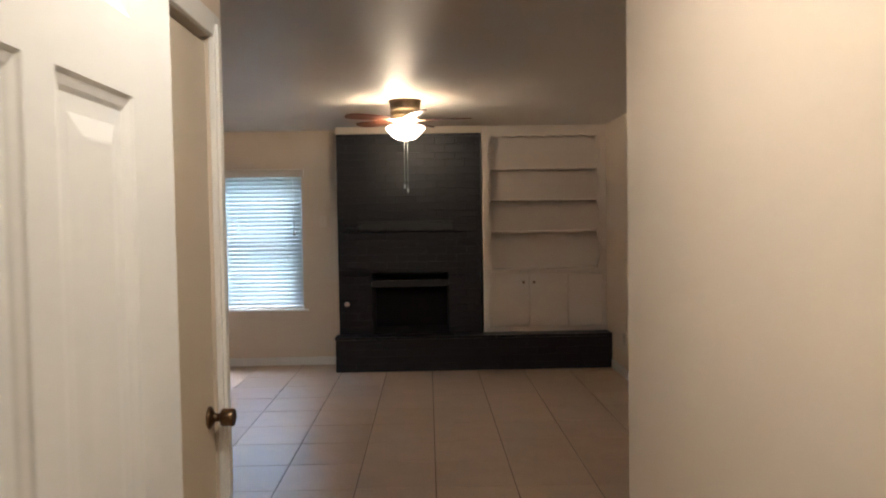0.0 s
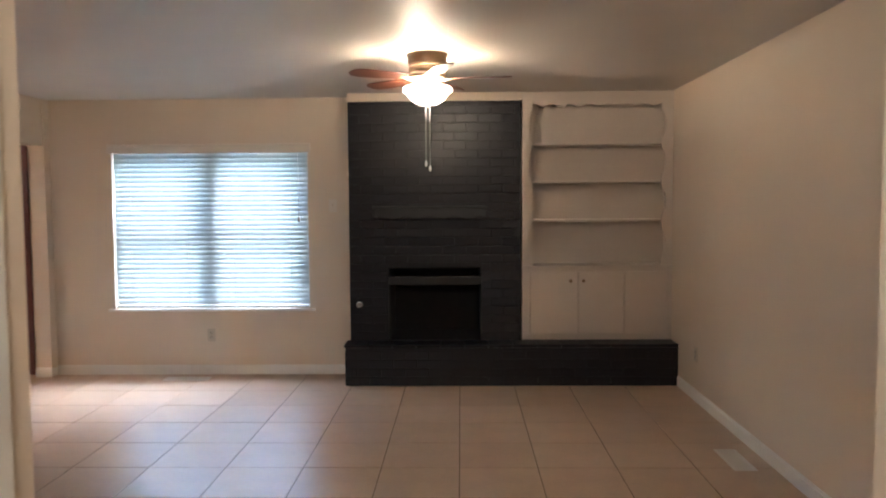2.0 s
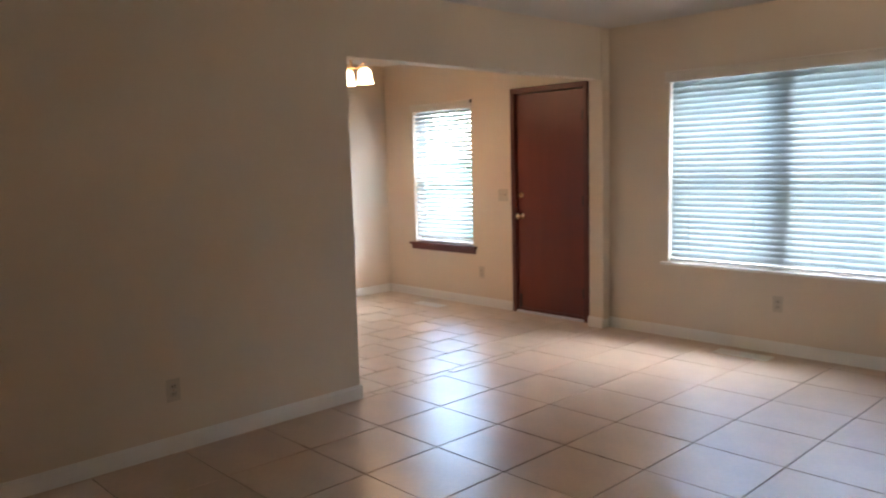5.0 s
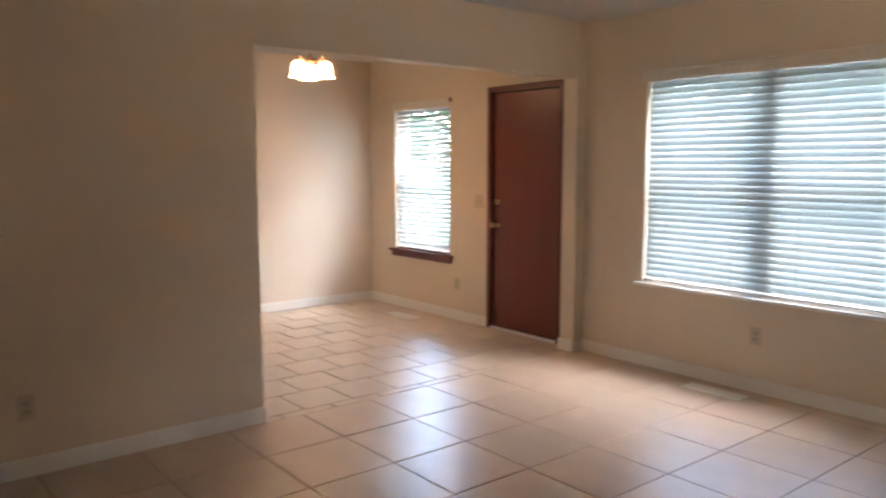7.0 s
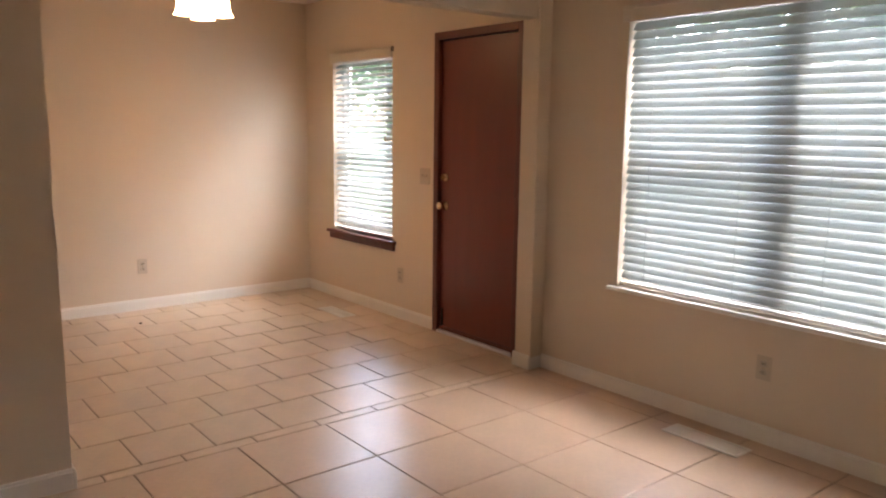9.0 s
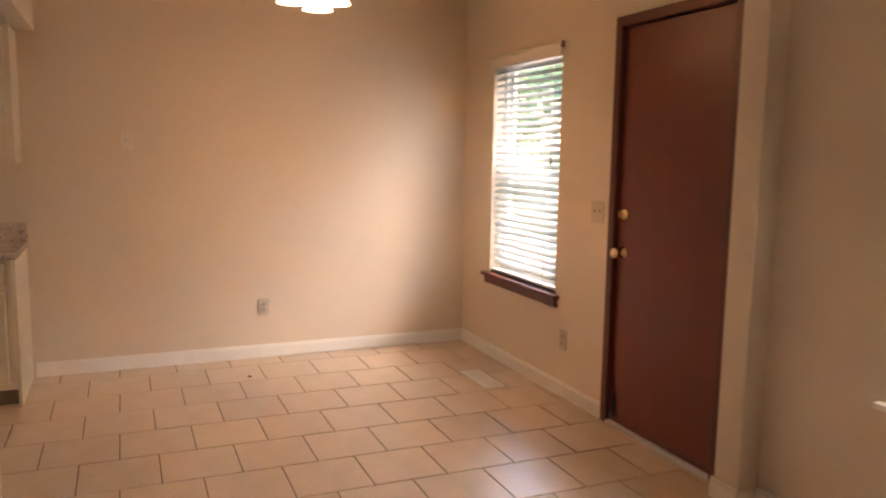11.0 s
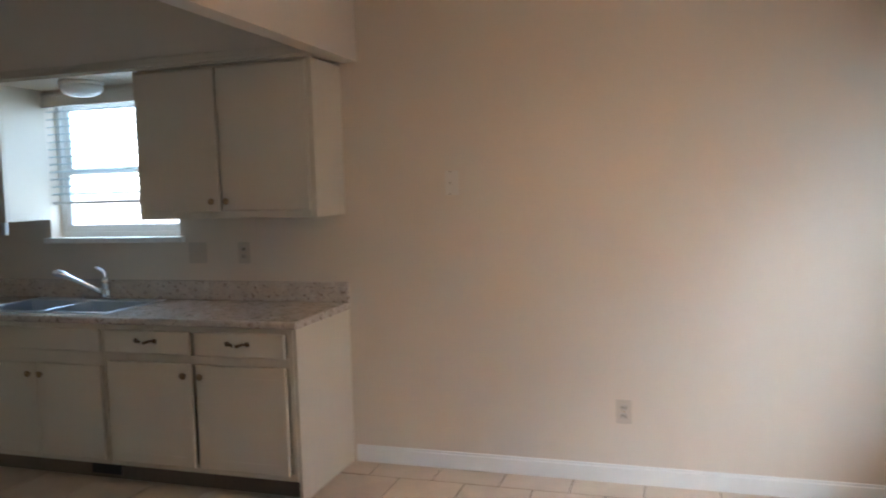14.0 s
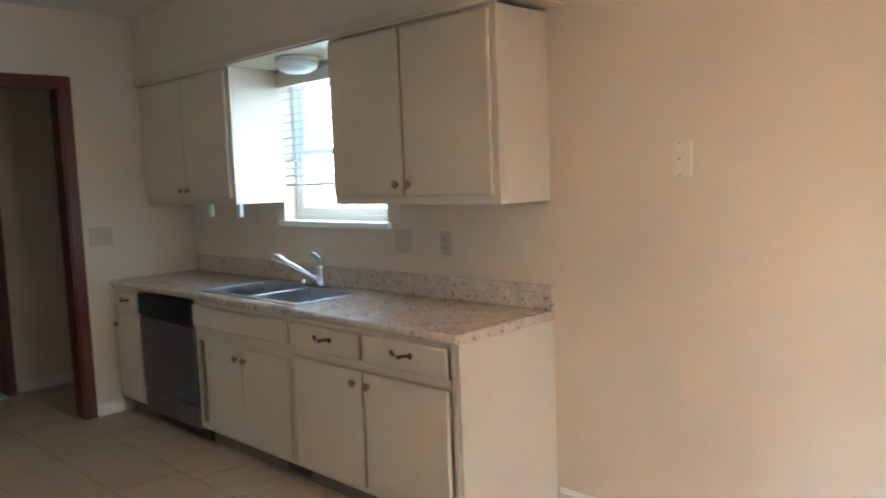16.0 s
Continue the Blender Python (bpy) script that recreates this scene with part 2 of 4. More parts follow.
def pierced(along, a0, a1, t0, t1, z0, z1, holes):
    """A wall along x or y from a0 to a1, between t0 and t1 across, with holes (a, b, bottom, top)."""
    bm = bmesh.new()

    def block(a, b, lo, hi):
        if b - a > 1e-4 and hi - lo > 1e-4:
            box(bm, *((a, b, t0, t1) if along == "x" else (t0, t1, a, b)), lo, hi)

    at = a0
    for a, b, lo, hi in sorted(holes):
        block(at, a, z0, z1)
        block(a, b, z0, lo)
        block(a, b, hi, z1)
        at = b
    block(at, a1, z0, z1)
    return bm


# ---- the plan ----
H = 2.475
XR, XD, XD2, XK = 2.02, -3.48, -3.60, -6.38
YN, YS, YK = 8.28, 2.62, 2.47
YO = 5.62          # near end of the opening to the dining room
OPEN_Z = 2.065
WIN = (-2.92, -1.15, 0.60, 2.05)      # living-room window
DWIN = (-5.93, -5.07, 0.585, 2.005)    # dining window
KWIN = (3.53, 4.42, 1.19, 2.00)       # kitchen window, along y
FD = (-4.545, -3.675, 0.0, 2.08)      # front door and frame
KD = (-4.55, -5.63)                   # kitchen back doorway

structure("wall_north", pierced("x", XK - 0.15, XR + 0.15, YN, YN + 0.15, 0, H, [WIN, DWIN, FD, (-0.425, 0.395, 0.3, 1.0)]), WALL, "beige painted outer wall with two windows and a door", "wall")
structure("wall_east", boxes((XR, XR + 0.12, YS - 0.2, YN, 0, H)), WALL, "plain beige painted living-room wall", "wall")
structure("wall_kitchen", pierced("y", YK - 0.12, YN, XK - 0.15, XK, 0, H, [KWIN]), WALL, "beige painted wall behind the kitchen cabinets", "wall")
structure("wall_divider", boxes((XD2, XD, YS, YO, 0, H)), WALL, "beige painted dividing wall beside a wide opening", "wall")
structure("header_opening", boxes((XD2, XD, YO, YN - 0.10, OPEN_Z, H)), WALL, "beige painted header over the wide opening", "header")
structure("pilaster_opening", boxes((XD2, XD + 0.012, YN - 0.10, YN, 0, H)), WALL, "beige painted stub wall beside the front door", "wall")
structure("wall_south_east", boxes((0.792, XR, 2.43, 2.55, 0, H)), WALL, "beige painted end wall of the living room", "wall")
structure("wall_south_west", boxes((XD2, -0.60, 2.56, 2.68, 0, H)), WALL, "beige painted end wall of the living room", "wall")
structure("wall_hall_east", boxes((0.792, 0.912, -1.5, 2.43, 0, H)), WALL, "cream painted hall wall", "wall")
structure("wall_hall_west", pierced("y", -1.5, 2.68, -0.60, -0.48, 0, H, [(1.74, 2.53, 0, 2.08)]), WALL, "cream painted hall wall with a closet door", "wall")
structure("wall_hall_end", boxes((-0.60, 0.912, -1.62, -1.5, 0, H)), WALL, "cream painted end wall of the hall", "wall")
structure("wall_closet", boxes((-1.5, -1.4, 1.6, 2.58, 0, H), (-1.4, -0.6, 1.6, 1.70, 0, H)), WALL, "painted closet walls behind the hall door", "wall")
structure("wall_bedroom_door", boxes((-0.48, -0.262, 0.48, 0.60, 0, H), (0.60, 0.792, 0.48, 0.60, 0, H), (-0.262, 0.60, 0.48, 0.60, 2.06, H)), WALL, "cream painted wall round the bedroom doorway", "wall")
structure("wall_kitchen_south", pierced("x", XK, XD2, YK - 0.12, YK, 0, H, [(KD[1] + 0.06, KD[0] - 0.06, 0, 2.03)]), WALL, "beige painted kitchen end wall with a doorway", "wall")
structure("wall_back_room", boxes((-5.48, -4.2, 1.28, 1.40, 0, H), (-6.5, -5.48, 1.28, 1.40, 0, H), (-4.2, -4.1, 1.28, YK - 0.12, 0, H), (-6.5, -6.38, 1.40, YK - 0.12, 0, H)), WALL, "dim painted wall of the back passage", "wall")
structure("ceiling", boxes((XK - 0.15, XR + 0.15, 1.2, YN + 0.15, H, H + 0.1), (-1.6, 1.0, -1.65, 1.2, H, H + 0.1)), CEIL, "off-white textured ceiling", "ceiling")
structure("beam_kitchen", boxes((XK, XD2, 5.43, 5.52, 2.06, H)), WALL, "painted beam between kitchen and dining room", "beam")
structure("soffit_kitchen", boxes((XK, -6.03, YK, 5.43, 2.075, H)), WALL, "painted soffit above the kitchen wall cabinets", "soffit")
structure("subfloor", boxes((XK - 0.15, XR + 0.15, 1.2, YN + 0.15, -0.2, -0.006), (-1.6, 1.0, -1.65, 1.2, -0.2, -0.006)), GROUT, "dark grout bed under the floor tiles", "floor")


def baseboard(name, runs):
    """Skirting: runs of (x0, y0, x1, y1, nx, ny) along a wall face whose normal is n."""
    bm = bmesh.new()
    for x0, y0, x1, y1, nx, ny in runs:
        for d, z0, z1 in ((0.014, 0, 0.075), (0.009, 0.075, 0.088)):
            box(bm, min(x0, x1, x0 + nx * d, x1 + nx * d), max(x0, x1, x0 + nx * d, x1 + nx * d), min(y0, y1, y0 + ny * d, y1 + ny * d), max(y0, y1, y0 + ny * d, y1 + ny * d), z0, z1, bevel=0.002, seg=1)
    return structure(name, bm, TRIM, "white painted baseboard along the walls", "baseboard")


baseboard("baseboard", [
    (XD + 0.014, YN, -0.777, YN, 0, -1), (XR, 2.55, XR, 7.815, -1, 0), (XD, 2.68, XD, YO, 1, 0), (XD2 - 0.014, YO, XD + 0.014, YO, 0, 1), (XD2, 5.52, XD2, YO, -1, 0),
    (XD2 - 0.014, YN - 0.10, XD + 0.014, YN - 0.10, 0, -1), (XD, YN - 0.10, XD, YN, 1, 0), (XD2, YN - 0.10, XD2, YN, -1, 0),
    (XK + 0.014, YN, FD[0], YN, 0, -1), (XK, 5.44, XK, YN, 1, 0), (-5.80, YK, KD[1], YK, 0, 1), (-6.3, 1.40, -5.52, 1.40, 0, 1)])


# ---- fireplace and built-ins ----
def brick_field(parent, x0, x1, z0, z1, y, gap, void=None):
    """Courses of bricks on a face that looks towards -y, each brick a mesh of its own, leaving a void free."""
    length, course, n, k = 0.203, 0.0745, 0, 0
    shared = {}
    z = z0
    while z < z1 - 0.02:
        top = min(z + course - gap, z1)
        x = x0 - (length / 2 if n % 2 else 0)
        while x < x1 - 0.005:
            a, b = max(x, x0), min(x + length - gap, x1)
            pieces = [(a, b)]
            if void and top > void[2] and z < void[3]:
                pieces = [(a, min(b, void[0])), (max(a, void[1]), b)]
            for p, q in pieces:
                if q - p > 0.015:
                    key = (round(q - p, 3), round(top - z, 3))
                    if key not in shared:
                        shared[key] = mesh_of("brick", boxes((-(q - p) / 2, (q - p) / 2, -0.006, 0.02, -(top - z) / 2, (top - z) / 2), bevel=0.004), BRICK)
                    ob = new("brick", shared[key])
                    ob.parent = parent
                    ob.matrix_basis = pose((p + q) / 2, y + random.uniform(-0.003, 0.003), (z + top) / 2, random.uniform(-0.6, 0.6), 0, random.uniform(-0.7, 0.7))
            x += length
        z += course
        n += 1


HT, FY = 0.352, 8.02
fire = thing("fireplace", (0, 0, 0), "black painted brick fireplace with a raised hearth and open firebox", "fireplace")
BX0, BX1, BZ1 = -0.415, 0.385, 0.985
for r in ((-0.748, BX0, FY - 0.001, YN, HT, 2.40), (BX1, 0.722, FY - 0.001, YN, HT, 2.40), (BX0, BX1, FY - 0.001, YN, BZ1, 2.40)):
    part("chimney_breast", boxes(r), BRICK, fire)
part("hearth_core", boxes((-0.765, XR - 0.003, 7.8225, FY - 0.002, 0, HT - 0.03), (-0.765, -0.748, FY - 0.002, YN, 0, HT - 0.03), (0.722, XR - 0.003, FY - 0.002, YN, 0, HT - 0.03)), BRICK, fire)
sx = -0.777
while sx < XR - 0.02:
    part("hearth_slab", boxes((sx, min(sx + 0.199, XR - 0.003), 7.815, FY + 0.02, HT - 0.028, HT + random.uniform(-0.002, 0.001)), bevel=0.005), BRICK, fire)
    sx += 0.203
brick_field(fire, -0.748, 0.722, HT + 0.004, 2.40, FY, 0.009, (BX0, BX1, HT, BZ1))
brick_field(fire, -0.770, XR - 0.004, 0.004, HT - 0.03, 7.825, 0.006)
for r in ((BX0, BX0 + 0.01, FY + 0.02, YN + 0.3, HT, BZ1), (BX1 - 0.01, BX1, FY + 0.02, YN + 0.3, HT, BZ1), (BX0 - 0.02, BX1 + 0.02, YN + 0.3, YN + 0.31, HT - 0.05, BZ1 + 0.03), (BX0, BX1, FY + 0.02, YN + 0.3, BZ1 - 0.01, BZ1), (BX0, BX1, FY + 0.02, YN + 0.3, HT - 0.03, HT + 0.004)):
    part("firebox_lining", boxes(r), SOOT, fire, "sooty black firebox lining")
part("screen_rail", boxes((BX0 + 0.002, BX1 - 0.002, FY - 0.004, FY + 0.03, 0.835, 0.905), bevel=0.004), IRON, fire, "dark grey iron hood bar across the firebox")
wave = [(-0.52, 1.49), (0.42, 1.49)] + [(0.42 - 0.94 * i / 48, 1.418 + 0.011 * math.sin(i / 48 * 2 * math.pi * 4.5)) for i in range(49)]
part("mantel", prism(wave, "xz", FY - 0.115, FY - 0.004), MANTEL, fire, "black mantel board with a wavy lower edge")
part("mantel_top", boxes((-0.535, 0.435, FY - 0.13, FY, 1.49, 1.512), bevel=0.004), MANTEL, fire)
part("gas_key", lathe([(0.012, -0.012), (0.014, -0.016), (0.030, -0.010), (0.031, 0.0)], 20, "y", m=pose(-0.665, FY - 0.008, 0.665)), CHROME, fire, "round chrome gas key plate")
structure("trim_fireplace", boxes((-0.752, 0.734, FY - 0.004, YN, 2.402, H - 0.001), bevel=0.002), WALL, "beige painted trim strip above the brick", "trim")

BY = 8.04
case = thing("bookcase", (0.735, BY, HT), "cream painted built-in bookcase with scalloped edges and cupboards", "bookcase")
W = XR - 0.735 - 0.002
D = YN - BY - 0.002
part("cupboard_body", boxes((0, W, 0.012, D, 0, 0.62)), SHELF, case)
part("ledge", boxes((-0.008, W, -0.022, D, 0.62, 0.645), bevel=0.004), SHELF, case)
part("plinth", boxes((0, W, 0.0, 0.012, 0, 0.045), (0, 0.06, 0.0, 0.012, 0.045, 0.62), (W - 0.045, W, 0, 0.012, 0.045, 0.62), (0.06, W - 0.045, 0, 0.012, 0.595, 0.62), bevel=0.001), SHELF, case)
TOPZ = H - HT - 0.002
part("back_panel", boxes((0.012, W - 0.012, D - 0.012, D, 0.645, TOPZ)), SHELF, case)
for x0, x1 in ((0.0, 0.018), (W - 0.018, W)):
    part("side_panel", boxes((x0, x1, 0.02, D - 0.012, 0.645, TOPZ)), SHELF, case)
for z in (1.018, 1.350, 1.672):
    part("shelf", boxes((0.018, W - 0.018, 0.022, D - 0.012, z, z + 0.02), bevel=0.003), SHELF, case)


def scallop_side(x, sign):
    """An upright face board whose inner edge swells in and out between the shelves."""
    pts = [(x, 0.645), (x, TOPZ)]
    bays = [(0.645, 1.018), (1.038, 1.35), (1.37, 1.672), (1.692, 2.0)]
    edge = [(x + sign * 0.095, TOPZ)]
    for lo, hi in reversed(bays):
        for i in range(13):
            s = i / 12
            edge.append((x + sign * (0.055 + 0.042 * abs(math.cos(math.pi * s)) ** 2.2), hi - (hi - lo) * s))
    return prism(pts + edge, "xz", 0.0, 0.02)


part("scalloped_stile", scallop_side(0.0, 1), SHELF, case)
part("scalloped_stile", scallop_side(W, -1), SHELF, case)
vx0, vx1 = 0.096, W - 0.096
valance = [(vx0, TOPZ), (vx1, TOPZ)] + [(vx1 - (vx1 - vx0) * i / 64, 1.99 + 0.03 * abs(math.sin(math.pi * (i / 64 * 7 + 0.5)))) for i in range(65)]
part("scalloped_valance", prism(valance, "xz", 0.0, 0.02), SHELF, case)
for i, (x0, x1) in enumerate(((0.068, 0.466), (0.482, 0.862), (0.878, W - 0.05))):
    leaf = part("cupboard_door", boxes((x0, x1, -0.014, 0.004, 0.055, 0.588), bevel=0.004), SHELF, case)
    if i < 2:
        kx = 0.415 if i == 0 else 0.524
        part("knob", lathe([(0.006, 0.0), (0.006, -0.012), (0.015, -0.018), (0.014, -0.026), (0.005, -0.03)], 14, "y", m=pose(kx, -0.014, 0.512)), BRONZE, leaf, "small dark bronze knob")


# ---- windows, blinds ----
def sash(bm, x0, x1, z0, z1, y0, y1, w=0.04):
    for r in ((x0, x1, z0, z0 + w), (x0, x1, z1 - w, z1), (x0, x0 + w, z0 + w, z1 - w), (x1 - w, x1, z0 + w, z1 - w)):
        box(bm, r[0], r[1], y0, y1, r[2], r[3], bevel=0.003, seg=1)


def window(name, x0, x1, z0, z1, lights, label, m):
    """A hung window in local axes: x along the wall, y outwards, the opening from x0 to x1."""
    ob = new(name)
    ob.matrix_world = m
    tagged(ob, label, "window", kind="structure")
    fr = bmesh.new()
    sash(fr, x0, x1, z0, z1, 0.085, 0.149, 0.03)
    part("window_frame", fr, TRIM, ob)
    wide = (x1 - x0) / lights
    for k in range(lights):
        a, b = x0 + k * wide + 0.03, x0 + (k + 1) * wide - 0.03
        mid = (z0 + z1) / 2 - 0.02
        for lo, hi, y in ((z0 + 0.03, mid + 0.02, 0.09), (mid - 0.02, z1 - 0.03, 0.116)):
            sh = bmesh.new()
            sash(sh, a, b, lo, hi, y, y + 0.024)
            s = part("sash", sh, TRIM, ob)
            pane = part("pane", boxes((a + 0.04, b - 0.04, y + 0.010, y + 0.014, lo + 0.04, hi - 0.04)), GLASS, s)
            pane.visible_shadow = False
        if k:
            part("mullion", boxes((x0 + k * wide - 0.05, x0 + k * wide + 0.05, 0.07, 0.15, z0 + 0.03, z1 - 0.03), bevel=0.003), TRIM, ob)
    return ob


window("window_1", WIN[0], WIN[1], WIN[2], WIN[3], 2, "double white hung window behind closed blinds", pose(0, YN, 0))
window("window_2", DWIN[0], DWIN[1], DWIN[2], DWIN[3], 1, "narrow white hung window in the dining room", pose(0, YN, 0))
window("window_3", KWIN[0], KWIN[1], KWIN[2], KWIN[3], 1, "white kitchen window above the sink", pose(XK, 0, 0, 0, 0, 90))

SLAT_MESH = {}


def blind(label, m, wide, top, bottom, tilt, pitch=0.0435, stack=0, wand=True, proud=0.0):
    """A slatted blind: x along it, z up, hung at local z = top. The slats reach down to bottom."""
    ob = new("window_blind")
    ob.matrix_world = m
    tagged(ob, label, "blind", "window blinds")
    part("head_rail", boxes((0.006, wide - 0.006, 0.012, 0.06, top - 0.045, top - 0.002)), TRIM, ob)
    val = bmesh.new()
    box(val, -0.012 - proud, wide + 0.012 + proud, -0.022, -0.008, top - 0.055, top + 0.022, bevel=0.004)
    box(val, -0.012 - proud, wide + 0.012 + proud, -0.026, -0.006, top + 0.008, top + 0.026, bevel=0.004)
    part("valance", val, VALANCE, ob)
    key = round(wide, 3)
    if key not in SLAT_MESH:
        pts = [(-0.025, 0.0), (-0.012, 0.0025), (0.0, 0.0034), (0.012, 0.0025), (0.025, 0.0)]
        SLAT_MESH[key] = mesh_of("slat", prism(pts + [(u, v - 0.0024) for u, v in reversed(pts)], "yz", 0.006, wide - 0.006), SLAT)
    z = top - 0.075
    while z > bottom + 0.03:
        s = new("slat", SLAT_MESH[key])
        s.parent = ob
        s.matrix_basis = pose(0, 0.035, z, tilt + random.uniform(-2.0, 2.0), random.uniform(-0.06, 0.06), 0)
        z -= pitch
    part("bottom_rail", boxes((0.006, wide - 0.006, 0.012, 0.058, bottom, bottom + 0.017), bevel=0.003), TRIM, ob)
    for x in ([0.16, wide - 0.16] if wide < 1.2 else [0.16, wide * 0.38, wide * 0.62, wide - 0.16]):
        part("ladder_cord", tube([(x, 0.010, top - 0.05), (x, 0.010, bottom + 0.01)], 0.0008, 6), SLAT, ob)
    if wand:
        part("pull_cord", tube([(wide - 0.085, -0.004, top - 0.05), (wide - 0.08, -0.008, top - 0.62)], 0.0018, 6), TRIM, ob)
        part("tassel", lathe([(0.003, 0.0), (0.008, -0.01), (0.011, -0.045), (0.004, -0.05)], 10, m=pose(wide - 0.08, -0.008, top - 0.62)), PLATE, ob)
    return ob


blind("wide white slatted blind closed over the double window", pose(WIN[0] + 0.004, YN, 0), WIN[1] - WIN[0] - 0.008, WIN[3], WIN[2] + 0.012, 61, proud=0.02)
dblind = blind("narrow white slatted blind half open over the dining window", pose(DWIN[0] + 0.004, YN, 0), DWIN[1] - DWIN[0] - 0.008, DWIN[3], DWIN[2] + 0.012, 34, proud=0.005)
blind("white slatted blind pulled partly down over the kitchen window", pose(XK, KWIN[0] + 0.004, 0, 0, 0, 90), KWIN[1] - KWIN[0] - 0.008, KWIN[3], 1.385, 8, wand=False)

part("end_bracket", boxes((DWIN[1] - DWIN[0] - 0.004, DWIN[1] - DWIN[0] + 0.016, -0.022, 0.0, DWIN[3] - 0.01, DWIN[3] + 0.026), bevel=0.003), KICK, dblind, "brown blind bracket")
structure("sill_living", boxes((WIN[0] - 0.05, WIN[1] + 0.05, YN - 0.035, YN, WIN[2] - 0.022, WIN[2]), (WIN[0], WIN[1], YN, YN + 0.085, WIN[2] - 0.02, WIN[2]), bevel=0.003), TRIM, "white painted window sill", "sill")
structure("sill_dining", boxes((DWIN[0] - 0.065, DWIN[1] + 0.055, YN - 0.042, YN, DWIN[2] - 0.025, DWIN[2]), (DWIN[0] - 0.045, DWIN[1] + 0.035, YN - 0.022, YN, DWIN[2] - 0.075, DWIN[2] - 0.025), (DWIN[0], DWIN[1], YN, YN + 0.085, DWIN[2] - 0.02, DWIN[2]), bevel=0.004), CASING, "dark red-brown wooden window sill", "sill")
structure("sill_kitchen", boxes((XK, XK + 0.03, KWIN[0] - 0.03, KWIN[1] + 0.03, KWIN[2] - 0.03, KWIN[2]), (XK - 0.085, XK, KWIN[0], KWIN[1], KWIN[2] - 0.02, KWIN[2]), bevel=0.003), TRIM, "white painted kitchen window sill", "sill")


# ---- doors ----
front = new("door_1")
tagged(front, "flat red-brown front door, closed, with brass locks", "door", kind="structure")
fr = bmesh.new()
box(fr, FD[0], FD[0] + 0.05, YN - 0.018, YN + 0.12, 0, 2.08, bevel=0.004)
box(fr, FD[1] - 0.05, FD[1], YN - 0.018, YN + 0.12, 0, 2.08, bevel=0.004)
box(fr, FD[0] + 0.05, FD[1] - 0.05, YN - 0.018, YN + 0.12, 2.03, 2.08, bevel=0.004)
box(fr, FD[0] + 0.04, FD[0] + 0.075, YN + 0.058, YN + 0.118, 0, 2.05)
box(fr, FD[1] - 0.075, FD[1] - 0.04, YN + 0.058, YN + 0.118, 0, 2.05)
box(fr, FD[0] + 0.075, FD[1] - 0.075, YN + 0.058, YN + 0.118, 2.0, 2.05)
part("door_frame", fr, CASING, front, "dark brown door frame")
leaf = part("door_leaf", boxes((FD[0] + 0.054, FD[1] - 0.054, YN + 0.012, YN + 0.056, 0.045, 2.024), bevel=0.003), DOOR, front)
part("threshold", boxes((FD[0] + 0.05, FD[1] - 0.05, YN - 0.02, YN + 0.12, 0.0, 0.02), bevel=0.004), STEEL, front, "pale metal threshold")
part("door_sweep", boxes((FD[0] + 0.056, FD[1] - 0.056, YN + 0.004, YN + 0.014, 0.0185, 0.047), bevel=0.002), CASING, front, "dark door sweep")
KX = FD[0] + 0.105
part("deadbolt", lathe([(0.031, 0.0), (0.031, -0.008), (0.024, -0.016), (0.02, -0.02)], 20, "y", m=pose(KX, YN + 0.012, 1.105)), BRASS, leaf, "round brass deadbolt")
part("thumb_turn", boxes((KX - 0.006, KX + 0.006, YN - 0.028, YN - 0.006, 1.088, 1.122), bevel=0.003), BRASS, leaf)
part("door_knob", lathe([(0.033, 0.0), (0.033, -0.006), (0.014, -0.012), (0.012, -0.032), (0.024, -0.040), (0.029, -0.054), (0.024, -0.066), (0.008, -0.07)], 20, "y", m=pose(KX, YN + 0.012, 0.91)), BRASS, leaf, "round brass knob")
stop = part("door_stop", boxes((FD[0] + 0.075, FD[0] + 0.092, YN + 0.002, YN + 0.0125, 0.065, 0.175), bevel=0.003), IRON, leaf, "dark flip-down door stop")
part("rubber_foot", lathe([(0.009, 0.0), (0.010, 0.012), (0.007, 0.022)], 12, m=pose(FD[0] + 0.0835, YN + 0.004, 0.05)), BLACKP, stop)
for z in (0.25, 1.06, 1.80):
    part("hinge", boxes((FD[1] - 0.078, FD[1] - 0.055, YN + 0.006, YN + 0.0125, z - 0.045, z + 0.045), (FD[1] - 0.060, FD[1] - 0.0505, YN - 0.004, YN + 0.0115, z - 0.045, z + 0.045), bevel=0.002), IRON, front, "dark hinge")


def panel_face(bm, x0, x1, z0, z1, y, inward):
    """One moulded panel: a sloped edge down to a sunk margin, then a slope up to a raised field."""
    rings = []
    for inset, deep in ((0.0, 0.0), (0.006, 0.0035), (0.017, 0.0065), (0.024, 0.0095), (0.046, 0.0095), (0.072, 0.0035), (0.076, 0.003)):
        rings.append([bm.verts.new((x, y + inward * deep, z)) for x, z in ((x0 + inset, z0 + inset), (x1 - inset, z0 + inset), (x1 - inset, z1 - inset), (x0 + inset, z1 - inset))])
    for one, two in zip(rings, rings[1:]):
        for k in range(4):
            bm.faces.new((one[k], one[(k + 1) % 4], two[(k + 1) % 4], two[k]))
    bm.faces.new(rings[-1])


